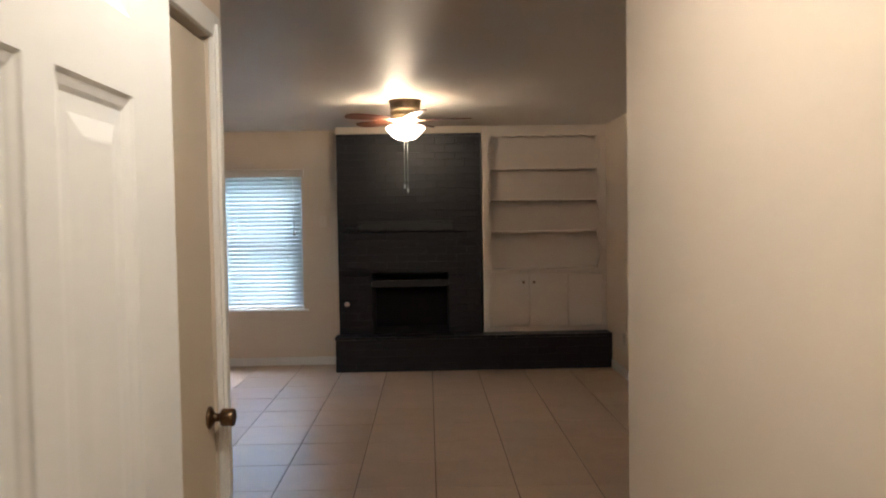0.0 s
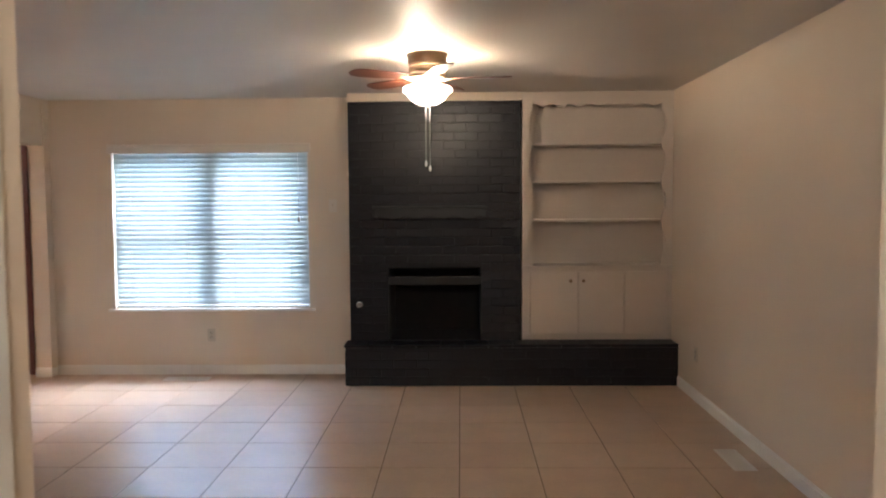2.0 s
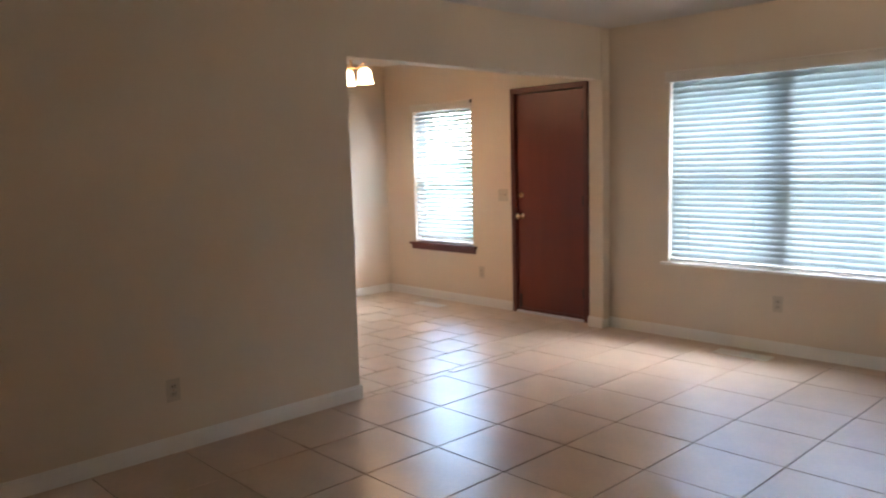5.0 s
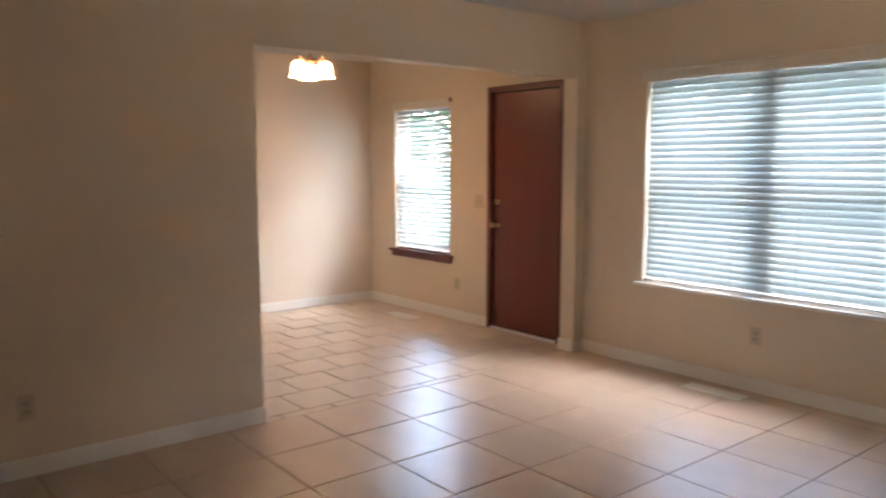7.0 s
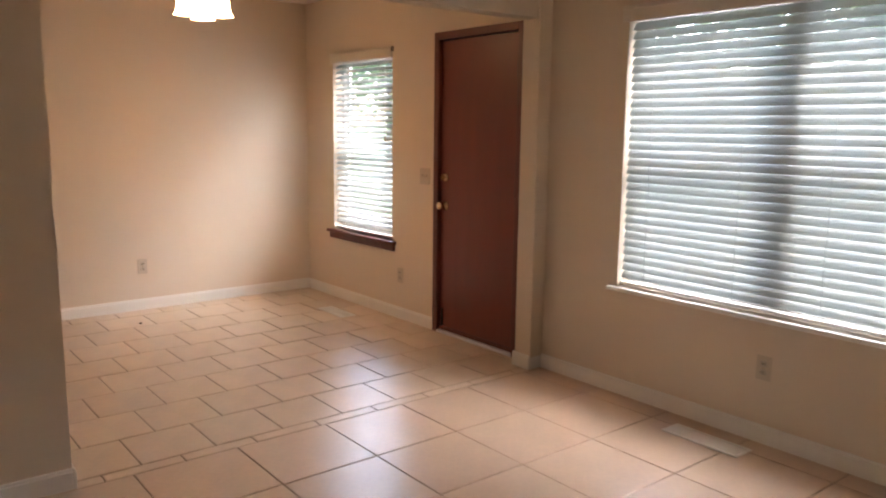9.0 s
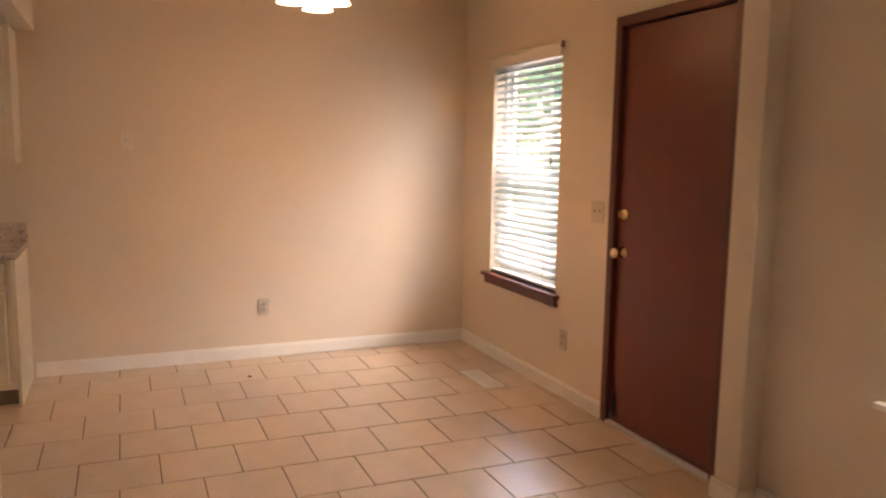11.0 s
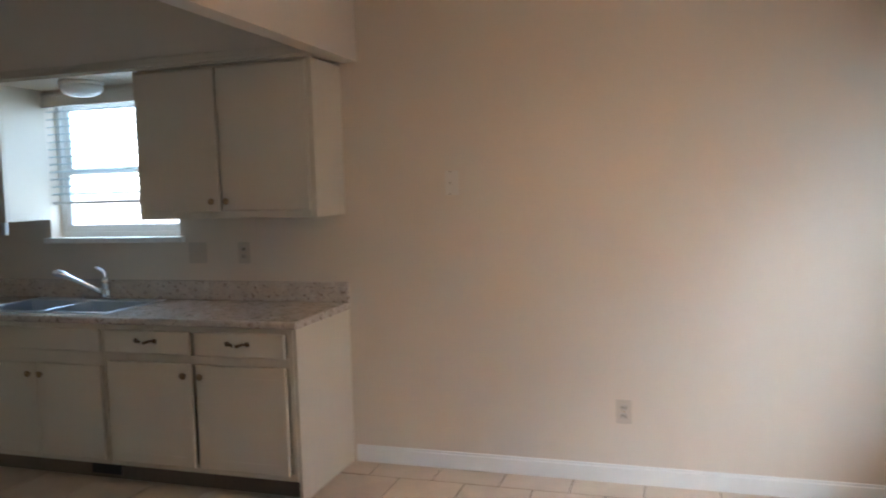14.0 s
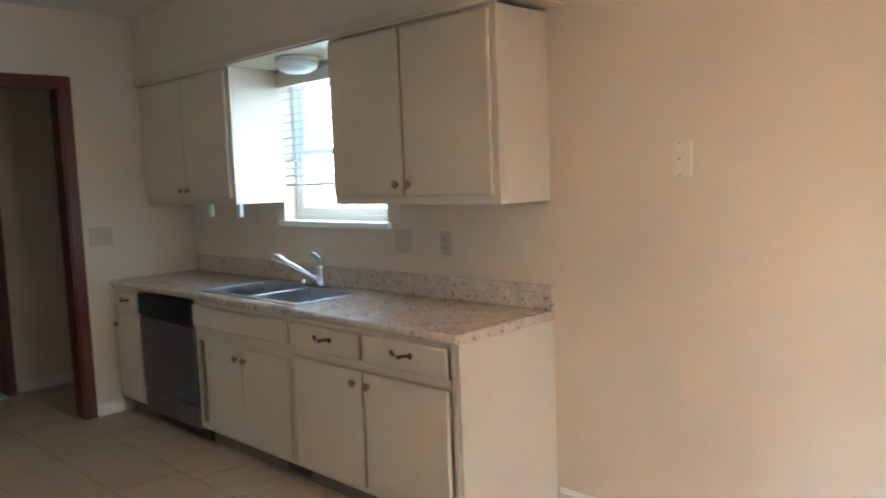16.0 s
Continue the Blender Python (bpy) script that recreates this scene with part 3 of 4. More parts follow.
def panel_door(ob, wide, high, mat_, y0, y1):
    """A six-panel door leaf with moulded panels on both faces; x along it from the hinge."""
    st, rails = 0.165, [(0.0, 0.24), (0.86, 1.00), (1.69, 1.80), (high - 0.115, high)]
    bm = bmesh.new()
    mid = ((wide - 0.07) / 2, (wide + 0.07) / 2)
    for x0, x1 in ((0, st), mid, (wide - st, wide)):
        box(bm, x0, x1, y0, y1, 0, high)
    for z0, z1 in rails:
        for x0, x1 in ((st, mid[0]), (mid[1], wide - st)):
            box(bm, x0, x1, y0, y1, z0, z1)
    leaf_ = part("door_leaf", bm, mat_, ob)
    for (_, lo), (hi, _) in zip(rails, rails[1:]):
        for x0, x1 in ((st, mid[0]), (mid[1], wide - st)):
            pb = bmesh.new()
            panel_face(pb, x0, x1, lo, hi, y0, 1)
            panel_face(pb, x0, x1, lo, hi, y1, -1)
            bmesh.ops.recalc_face_normals(pb, faces=pb.faces)
            part("panel", pb, mat_, leaf_)
    return leaf_


def round_knob(parent, place, axis_sign, material, label):
    prof = [(0.033, 0.0), (0.033, 0.006), (0.024, 0.012), (0.013, 0.018), (0.012, 0.032), (0.020, 0.036), (0.0265, 0.040), (0.0265, 0.072), (0.024, 0.075), (0.020, 0.073), (0.006, 0.072)]
    return part("door_knob", lathe([(r, h * axis_sign) for r, h in prof], 22, "y", m=pose(*place)), material, parent, label)


swing = new("door_2")
swing.matrix_world = pose(-0.243, 0.605, 0.008, 0, 0, 90)
tagged(swing, "white six-panel hall door standing ajar", "door", kind="structure")
sl = panel_door(swing, 0.86, 2.02, WHITE, 0.0, 0.035)
round_knob(sl, (0.80, 0.035, 0.88), 1, PULL, "aged dark bronze knob")
shut = new("door_3")
shut.matrix_world = pose(-0.488, 1.75, 0.008, 0, 0, 90)
tagged(shut, "cream painted flat hall door, closed, with a bronze knob", "door", kind="structure")
fl = part("door_leaf", boxes((0.0, 0.775, 0.0, 0.035, 0, 2.05), bevel=0.003), CAB, shut)
round_knob(fl, (0.715, 0.0, 0.93), -1, PULL, "aged dark bronze knob")


def casing(name, bm, material, label):
    return structure(name, bm, material, label, "trim")


cb = bmesh.new()
for y0, y1 in ((2.53, 2.60), (1.67, 1.74)):
    box(cb, -0.48, -0.461, y0, y1, 0, 2.15, bevel=0.004)
    box(cb, -0.463, -0.452, y0 + 0.012, y1 - 0.02, 0, 2.12, bevel=0.003)
box(cb, -0.48, -0.461, 1.74, 2.53, 2.08, 2.15, bevel=0.004)
casing("trim_hall_door", cb, TRIM, "cream painted casing of the hall door")
cb = bmesh.new()
for x0, x1 in ((KD[1], KD[1] + 0.065), (KD[0] - 0.065, KD[0])):
    box(cb, x0, x1, YK, YK + 0.016, 0, 2.085, bevel=0.003)
    box(cb, (x0 + 0.055) if x0 == KD[1] else (x0 - 0.012), (x1 + 0.012) if x0 == KD[1] else (x1 - 0.055), YK - 0.125, YK + 0.004, 0, 2.03)
box(cb, KD[1] + 0.065, KD[0] - 0.065, YK, YK + 0.016, 2.02, 2.085, bevel=0.003)
box(cb, KD[1] + 0.065, KD[0] - 0.065, YK - 0.125, YK + 0.004, 2.012, 2.03)
casing("trim_back_doorway", cb, CASING, "dark brown wooden doorway casing")

back = new("door_4")
tagged(back, "dark brown back door at the end of the passage", "door", kind="structure")
bf = part("door_leaf", boxes((-5.40, -4.60, 1.41, 1.45, 0.03, 2.03), bevel=0.004), CASING, back)
part("door_frame", boxes((-5.48, -5.405, 1.40, 1.47, 0, 2.09), (-4.595, -4.52, 1.40, 1.47, 0, 2.09), (-5.405, -4.595, 1.40, 1.47, 2.035, 2.09), bevel=0.003), CASING, back)
part("threshold", boxes((-5.405, -4.595, 1.40, 1.52, 0, 0.02), bevel=0.004), STEEL, back, "pale metal threshold")


# ---- kitchen ----
CX = -5.80         # cabinet faces
TOE = -5.87
CT = 0.803         # top of the carcasses


def knob(parent, x, y, z):
    return part("knob", lathe([(0.007, 0.0), (0.007, 0.010), (0.016, 0.016), (0.0165, 0.022), (0.010, 0.027), (0.003, 0.028)], 14, "x", m=pose(x, y, z)), BRONZE, parent, "round bronze knob")


def lipped(x, y0, y1, z0, z1):
    """A door or drawer front with a rounded overlay lip."""
    return boxes((x, x + 0.02, y0, y1, z0, z1), bevel=0.007)


def bow_pull(parent, x, y, z):
    bm = tube([(x, y - 0.052, z), (x + 0.012, y - 0.036, z + 0.002), (x + 0.022, y - 0.010, z - 0.006), (x + 0.022, y + 0.010, z - 0.006), (x + 0.012, y + 0.036, z + 0.002), (x, y + 0.052, z)], [0.0045, 0.006, 0.0075, 0.0075, 0.006, 0.0045], 10)
    for s in (-1, 1):
        lathe([(0.012, 0.0), (0.012, 0.004), (0.004, 0.008)], 12, "x", bm, pose(x, y + s * 0.052, z))
    p = part("drawer_pull", bm, PULL, parent, "dark bronze bow pull with a pale centre")
    part("pull_centre", lathe([(0.006, 0.0), (0.0075, 0.005), (0.003, 0.009)], 14, "x", m=pose(x + 0.027, y, z - 0.005)), PLATE, p)
    return p


def hinge(parent, x, y, z):
    return part("hinge", boxes((x, x + 0.006, y - 0.007, y + 0.007, z - 0.03, z + 0.03), bevel=0.002), CAB, parent, "small painted hinge")


def base_unit(label, y0, y1, doors, drawers, end_panel=False, apron=None):
    ob = thing("base_cabinet", (CX, y0, 0), label, "cabinet", "kitchen base cabinets")
    w, depth = y1 - y0, CX - XK - 0.002
    if apron:
        part("carcass", boxes((-depth, -0.02, 0.0, 0.018, 0.10, CT), (-depth, -0.02, w - 0.018, w, 0.10, CT), (-depth, -0.02, 0.018, w - 0.018, 0.10, 0.12), (-depth, -depth + 0.01, 0.018, w - 0.018, 0.12, CT)), CAB, ob)
    else:
        part("carcass", boxes((-depth, -0.02, 0.0, w, 0.10, CT)), CAB, ob)
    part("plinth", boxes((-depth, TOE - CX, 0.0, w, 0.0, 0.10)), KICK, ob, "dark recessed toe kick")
    rows = [(-0.02, 0.0, 0, 0.022, 0.10, CT), (-0.02, 0.0, w - 0.022, w, 0.10, CT), (-0.02, 0.0, 0.022, w - 0.022, CT - 0.03, CT), (-0.02, 0.0, 0.022, w - 0.022, 0.59 if apron else 0.628, 0.668), (-0.02, 0.0, 0.022, w - 0.022, 0.10, 0.135)]
    part("face_frame", boxes(*rows, bevel=0.0015), CAB, ob)
    for a, b in drawers:
        d = part("drawer_front", lipped(0.0, a, b, 0.668, 0.782), CAB, ob)
        if apron is None:
            bow_pull(d, 0.02, (a + b) / 2, 0.733)
    for a, b, side in doors:
        d = part("cabinet_door", lipped(0.0, a, b, 0.125, 0.628 if apron is None else 0.60), CAB, ob)
        for gz in (0.570, 0.175):
            part("groove", boxes((0.0195, 0.0212, a + 0.045, b - 0.045, gz, gz + 0.004)), CAB, d)
        ky = a + 0.035 if side < 0 else b - 0.035
        knob(d, 0.02, ky, 0.575 if apron is None else 0.545)
        hy = b + 0.004 if side < 0 else a - 0.004
        for hz in (0.20, 0.54):
            hinge(ob, 0.004, hy, hz)
    return ob


base_unit("narrow cream base cabinet beside the dishwasher", YK + 0.002, 2.82, [(0.03, 0.325, -1)], [(0.03, 0.325)])
base_unit("cream sink base cabinet with a false drawer front", 3.48, 4.372, [(0.115, 0.475, 1), (0.480, 0.875, -1)], [(0.01, 0.880)], apron=True)
end_unit = base_unit("cream double base cabinet with two drawers", 4.376, 5.405, [(0.035, 0.500, 1), (0.520, 0.995, -1)], [(0.012, 0.498), (0.518, 0.995)])

part("end_panel", boxes((XK + 0.002 - CX, -0.001, 1.031, 1.048, 0.0, CT), bevel=0.002), CAB, end_unit, "plain cream end panel")

dw = thing("dishwasher", (CX, 2.826, 0), "black and dark steel dishwasher under the counter", "dishwasher")
part("tub", boxes((-0.55, -0.025, 0.0, 0.648, 0.09, 0.79)), BLACKP, dw)
part("control_panel", boxes((-0.025, 0.018, 0.004, 0.644, 0.66, 0.79), bevel=0.006), BLACKP, dw, "black control panel")
part("door_panel", boxes((-0.025, 0.012, 0.004, 0.644, 0.215, 0.652), bevel=0.004), DWSTEEL, dw, "dark steel door panel")
part("access_panel", boxes((-0.025, 0.008, 0.004, 0.644, 0.085, 0.205), bevel=0.004), DWSTEEL, dw)
part("kick_plate", boxes((-0.09, -0.06, 0.004, 0.644, 0.0, 0.085)), BLACKP, dw)

CTZ = 0.842
SK = (3.507, 4.333, -6.285, -5.875)   # sink cut-out
cx0, cx1, cy0, cy1 = XK + 0.002, -5.775, YK + 0.003, 5.432
ct = bmesh.new()
for r in ((cx0, SK[2], cy0, cy1), (SK[2], SK[3], cy0, SK[0]), (SK[2], SK[3], SK[1], cy1)):
    box(ct, r[0], r[1], r[2], r[3], CTZ - 0.036, CTZ)
zt, zb = CTZ, CTZ - 0.036
front_edge = [(SK[3], zb), (SK[3], zt), (cx1 - 0.012, zt), (cx1 - 0.004, zt - 0.004), (cx1, zt - 0.012), (cx1, zb + 0.010), (cx1 - 0.004, zb + 0.003), (cx1 - 0.012, zb)]
top = thing("worktop", (0, 0, 0), "speckled beige laminate worktop with a backsplash lip", "worktop")
part("top", ct, COUNTER, top)
part("front_edge", prism(front_edge, "xz", cy0, cy1), COUNTER, top)
part("backsplash", boxes((XK + 0.002, XK + 0.022, cy0, cy1, CTZ, CTZ + 0.105), bevel=0.004), COUNTER, top)
part("underside", boxes((CX - 0.07, CX + 0.004, cy0, 5.40, CTZ - 0.037, CTZ - 0.0362)), CAB, top)

sink = thing("sink", (0, 0, CTZ), "double-bowl stainless steel sink set in the worktop", "sink")
rim = bmesh.new()
rx0, rx1, ry0, ry1 = SK[2] - 0.03, SK[3] + 0.03, SK[0] - 0.02, SK[1] + 0.02
ym = (SK[0] + SK[1]) / 2
for r in ((rx0, SK[2] + 0.06, ry0, ry1), (SK[3], rx1, ry0, ry1), (SK[2] + 0.06, SK[3], ry0, SK[0]), (SK[2] + 0.06, SK[3], SK[1], ry1), (SK[2] + 0.06, SK[3], ym - 0.015, ym + 0.015)):
    box(rim, r[0], r[1], r[2], r[3], 0.0, 0.007, bevel=0.002, seg=1)
part("rim", rim, STEEL, sink)
for a, b in ((SK[0] + 0.003, ym - 0.018), (ym + 0.018, SK[1] - 0.003)):
    bb = bmesh.new()
    x0, x1 = SK[2] + 0.063, SK[3] - 0.003
    for r in ((x0 - 0.0025, x0, a, b, -0.16, 0.004), (x1, x1 + 0.0025, a, b, -0.16, 0.004), (x0, x1, a - 0.0025, a, -0.16, 0.004), (x0, x1, b, b + 0.0025, -0.16, 0.004), (x0, x1, a, b, -0.162, -0.16)):
        box(bb, *r)
    bowl = part("bowl", bb, BOWL, sink)
    part("drain", lathe([(0.04, -0.159), (0.04, -0.155), (0.03, -0.156), (0.004, -0.158)], 20, m=pose((x0 + x1) / 2, (a + b) / 2, 0)), CHROME, bowl)
fc = thing("faucet", (SK[2] + 0.018, ym + 0.075, CTZ + 0.007), "chrome single-lever kitchen faucet on the sink", "faucet")
fc.scale = (1.12, 1.12, 1.12)
part("base", boxes((-0.026, 0.03, -0.11, 0.11, 0.0, 0.012), bevel=0.005), CHROME, fc)
part("body", lathe([(0.026, 0.012), (0.022, 0.03), (0.021, 0.075), (0.024, 0.085), (0.020, 0.105), (0.006, 0.112)], 20), CHROME, fc)
part("spout", tube([(0.002, -0.002, 0.028), (0.045, -0.043, 0.066), (0.090, -0.086, 0.104), (0.122, -0.117, 0.130), (0.128, -0.122, 0.135), (0.152, -0.145, 0.150), (0.160, -0.153, 0.148), (0.164, -0.157, 0.140)], [0.014, 0.0125, 0.0125, 0.013, 0.0165, 0.018, 0.016, 0.013], 16), CHROME, fc)
part("lever", tube([(0, 0, 0.100), (-0.002, 0.003, 0.118), (0.002, 0.0, 0.136), (0.014, -0.012, 0.152), (0.032, -0.030, 0.163)], [0.020, 0.016, 0.012, 0.009, 0.0075], 12), CHROME, fc)
part("hose_cap", lathe([(0.02, 0.0), (0.018, 0.015), (0.012, 0.024), (0.004, 0.027)], 16, m=pose(0.0, -0.14, 0)), CHROME, fc)


def wall_unit(label, y0, y1, split):
    z0, z1, depth = 1.298, 2.045, -6.06 - XK - 0.002
    ob = thing("wall_cabinet", (-6.06, y0, z0), label, "cabinet", "kitchen wall cabinets")
    w, h = y1 - y0, z1 - z0
    part("carcass", boxes((-depth, -0.02, 0, w, 0, h), bevel=0.002), CAB, ob)
    part("face_frame", boxes((-0.02, 0, 0, 0.03, 0, h), (-0.02, 0, w - 0.03, w, 0, h), (-0.02, 0, 0.03, w - 0.03, 0, 0.04), (-0.02, 0, 0.03, w - 0.03, h - 0.03, h), (-0.02, 0, split - 0.02, split + 0.02, 0.04, h - 0.03), bevel=0.0015), CAB, ob)
    for a, b, side in ((0.012, split - 0.006, 1), (split + 0.006, w - 0.028, -1)):
        d = part("cabinet_door", lipped(0.0, a, b, 0.035, h - 0.012), CAB, ob)
        knob(d, 0.02, b - 0.035 if side > 0 else a + 0.035, 0.085)
        for hz in (0.10, h - 0.09):
            hinge(ob, 0.004, a - 0.004 if side > 0 else b + 0.005, hz)
    return ob


wall_unit("cream wall cabinet with two doors beside the window", YK + 0.003, 3.54, 0.545)
wall_unit("cream wall cabinet with two doors at the kitchen end", 4.425, 5.425, 0.487)
cr = bmesh.new()
for x0, x1, z0, z1 in ((-6.03, -6.012, 2.055, 2.075), (-6.06, -6.03, 2.045, 2.075), (-6.03, -6.018, 2.075, 2.10)):
    box(cr, x0, x1, YK + 0.002, 5.43, z0, z1, bevel=0.003)
structure("trim_soffit", cr, CAB, "painted moulding above the wall cabinets", "trim")
structure("soffit_underside", boxes((XK, -6.06, 3.54, 4.425, 2.045, 2.075)), CAB, "painted board bridging the wall cabinets above the window", "soffit")

sinklamp = thing("sink_light", (-6.2, 3.98, 2.044), "round white ceiling light above the kitchen sink, switched off", "lamp")
part("base_plate", lathe([(0.11, 0.0), (0.115, -0.012), (0.10, -0.02)], 28), TRIM, sinklamp)
part("diffuser", lathe([(0.105, -0.018), (0.108, -0.035), (0.095, -0.06), (0.06, -0.075), (0.002, -0.08)], 28), LENS, sinklamp)
for y in (3.12, 3.44):
    hook = thing("paper_towel_bracket", (-6.14, y, 1.298), "small white plastic bracket under the wall cabinet", "bracket", "brackets under the cabinet")
    part("arm", boxes((-0.012, 0.012, -0.018, 0.018, -0.075, 0.0), bevel=0.006), LENS, hook)


# ---- wall plates, vents ----
def wall_plate(name, label, m, wide, high, slots, category, face=PLATE):
    """A plate on a wall: x along the wall, -y out of it."""
    ob = new(name)
    ob.matrix_world = m
    tagged(ob, label, category, category + "s")
    part("plate", boxes((-wide / 2, wide / 2, -0.006, -0.0005, -high / 2, high / 2), bevel=0.002), face, ob)
    for x, z, w, h, kind in slots:
        if kind == "toggle":
            part("toggle", boxes((x - 0.005, x + 0.005, -0.016, -0.005, z - 0.004, z + 0.014), bevel=0.002), PLATE, ob)
        elif kind == "socket":
            s = part("socket", boxes((x - w / 2, x + w / 2, -0.009, -0.005, z - h / 2, z + h / 2), bevel=0.002), SOCKET, ob)
            part("slot", boxes((x - 0.008, x - 0.005, -0.0096, -0.0086, z - 0.006, z + 0.006), (x + 0.005, x + 0.008, -0.0096, -0.0086, z - 0.006, z + 0.006)), DARK, s)
        else:
            part("screw", lathe([(0.004, -0.0055), (0.004, -0.007), (0.001, -0.0075)], 8, "y", m=pose(x, 0, z)), BRONZE, ob)
    return ob


SOCKETS = [(0, 0.02, 0.034, 0.028, "socket"), (0, -0.02, 0.034, 0.028, "socket"), (0, 0, 0, 0, "screw")]
OUT = "beige double power outlet on the painted wall"
wall_plate("power_outlet", OUT, pose(-2.05, YN, 0.36), 0.072, 0.116, SOCKETS, "outlet")
wall_plate("power_outlet", OUT, pose(-4.96, YN, 0.335), 0.072, 0.116, SOCKETS, "outlet")
wall_plate("power_outlet", OUT, pose(XK, 6.81, 0.345, 0, 0, 90), 0.072, 0.116, SOCKETS, "outlet")
wall_plate("power_outlet", OUT, pose(XD, 4.445, 0.325, 0, 0, 90), 0.072, 0.116, SOCKETS, "outlet")
wall_plate("power_outlet", OUT, pose(XR, 7.35, 0.36, 0, 0, -90), 0.072, 0.116, SOCKETS, "outlet")
wall_plate("power_outlet", OUT, pose(XK, 4.82, 1.10, 0, 0, 90), 0.072, 0.116, SOCKETS, "outlet")
SW = [(-0.023, 0, 0, 0, "toggle"), (0.023, 0, 0, 0, "toggle")]
wall_plate("light_switch", "beige double light switch beside the front door", pose(-4.66, YN, 1.10), 0.116, 0.116, SW, "switch")
wall_plate("light_switch", "beige double light switch on the kitchen wall", pose(XK, 4.53, 1.10, 0, 0, 90), 0.116, 0.116, SW, "switch")
wall_plate("light_switch", "beige double light switch beside the back doorway", pose(-5.74, YK, 1.12, 0, 0, 180), 0.14, 0.116, SW, "switch")
wall_plate("light_switch", "white switch plate beside the fireplace", pose(-0.93, YN, 1.52), 0.072, 0.116, [(0, 0, 0, 0, "toggle")], "switch", VALANCE)
wall_plate("phone_plate", "cream blank phone plate with three screws on the dining wall", pose(XK, 6.0, 1.44, 0, 0, 90), 0.07, 0.12, [(-0.01, 0.055, 0, 0, "screw"), (-0.01, 0.0, 0, 0, "screw"), (-0.01, -0.055, 0, 0, "screw")], "wall plate", VALANCE)


chip = bmesh.new()
lathe([(0.010, 0.0), (0.012, 0.003), (0.007, 0.008), (0.001, 0.009)], 9, bm=chip)
chip_ob = single("floor_chip", chip, DARK, "small dark crumb lying on the dining-room tiles", "debris")
chip_ob.matrix_world = pose(-5.945, 6.647, 0.0)


def floor_vent(place, turn, long, wide):
    ob = thing("floor_vent", place, "white louvred metal floor register set in the tiles", "vent", "floor vents", turn)
    fr_ = bmesh.new()
    for r in ((-long / 2, long / 2, -wide / 2, -wide / 2 + 0.018), (-long / 2, long / 2, wide / 2 - 0.018, wide / 2), (-long / 2, -long / 2 + 0.018, -wide / 2 + 0.018, wide / 2 - 0.018), (long / 2 - 0.018, long / 2, -wide / 2 + 0.018, wide / 2 - 0.018)):
        box(fr_, *r, 0.0, 0.006, bevel=0.002, seg=1)
    part("frame", fr_, TRIM, ob)
    part("backing", boxes((-long / 2 + 0.01, long / 2 - 0.01, -wide / 2 + 0.01, wide / 2 - 0.01, 0.0004, 0.0012)), VALANCE, ob)
    me = mesh_of("slat", boxes((-0.003, 0.003, -wide / 2 + 0.018, wide / 2 - 0.018, 0.001, 0.005)), TRIM)
    k = int((long - 0.04) / 0.012)
    for i in range(k):
        s = new("slat", me)
        s.parent = ob
        s.location = (-long / 2 + 0.026 + i * 0.012, 0, 0)
    return ob


floor_vent((1.834, 5.98, 0.0), 90, 0.37, 0.135)
floor_vent((-2.21, 8.09, 0.0), 0, 0.40, 0.135)
floor_vent((-5.415, 7.985, 0.0), 0, 0.37, 0.13)
kv = thing("toe_kick_vent", (TOE, 4.28, 0.05), "small dark grille in the toe kick", "vent")
part("grille", boxes((-0.001, 0.006, -0.09, 0.09, -0.03, 0.03), bevel=0.002), IRON, kv)


# ---- ceiling fan, chandelier, added hall lamp ----
FAN = (0.007, 6.346)
fan = thing("ceiling_fan", (*FAN, H - 0.035), "ceiling fan with dark wooden blades and a lit glass bowl", "fan")
part("canopy", lathe([(0.128, 0.0345), (0.132, 0.031), (0.132, 0.022), (0.124, 0.016), (0.123, -0.015), (0.118, -0.045)], 36), NICKEL, fan)
part("motor", lathe([(0.105, -0.04), (0.118, -0.05), (0.12, -0.075), (0.112, -0.082), (0.112, -0.09), (0.12, -0.097), (0.115, -0.12), (0.07, -0.135), (0.03, -0.14)], 36), NICKEL, fan)
part("switch_housing", lathe([(0.055, -0.135), (0.062, -0.15), (0.04, -0.16), (0.012, -0.162), (0.012, -0.215)], 28), NICKEL, fan)
bowl_prof = [(0.148, -0.175), (0.156, -0.182), (0.158, -0.195), (0.135, -0.215), (0.115, -0.24), (0.09, -0.262), (0.055, -0.277), (0.012, -0.284)]
bowl_prof = bowl_prof + [(max(0.004, r - 0.006), z + 0.005) for r, z in reversed(bowl_prof)]
part("glass_bowl", lathe(bowl_prof, 40), FANGLASS, fan, "frosted glass bowl, lit")
part("finial", lathe([(0.004, -0.28), (0.012, -0.286), (0.009, -0.296), (0.002, -0.30)], 14), NICKEL, fan)
for k in range(5):
    a = pose(0, 0, 0, 0, 0, 72 * k + 356)
    iron = bmesh.new()
    box(iron, 0.08, 0.20, -0.018, 0.018, -0.128, -0.122, bevel=0.003)
    bmesh.ops.transform(iron, matrix=a, verts=iron.verts)
    arm = part("blade_iron", iron, NICKEL, fan)
    outline = [(0.16, -0.045), (0.24, -0.058), (0.44, -0.066), (0.50, -0.055), (0.53, -0.02), (0.53, 0.02), (0.50, 0.055), (0.44, 0.066), (0.24, 0.058), (0.16, 0.045)]
    bl = prism(outline, "xy", -0.003, 0.003)
    bmesh.ops.transform(bl, matrix=a @ pose(0, 0, -0.117, 10, 0, 0), verts=bl.verts)
    part("blade", bl, BLADE, arm, "dark red-brown wooden blade")
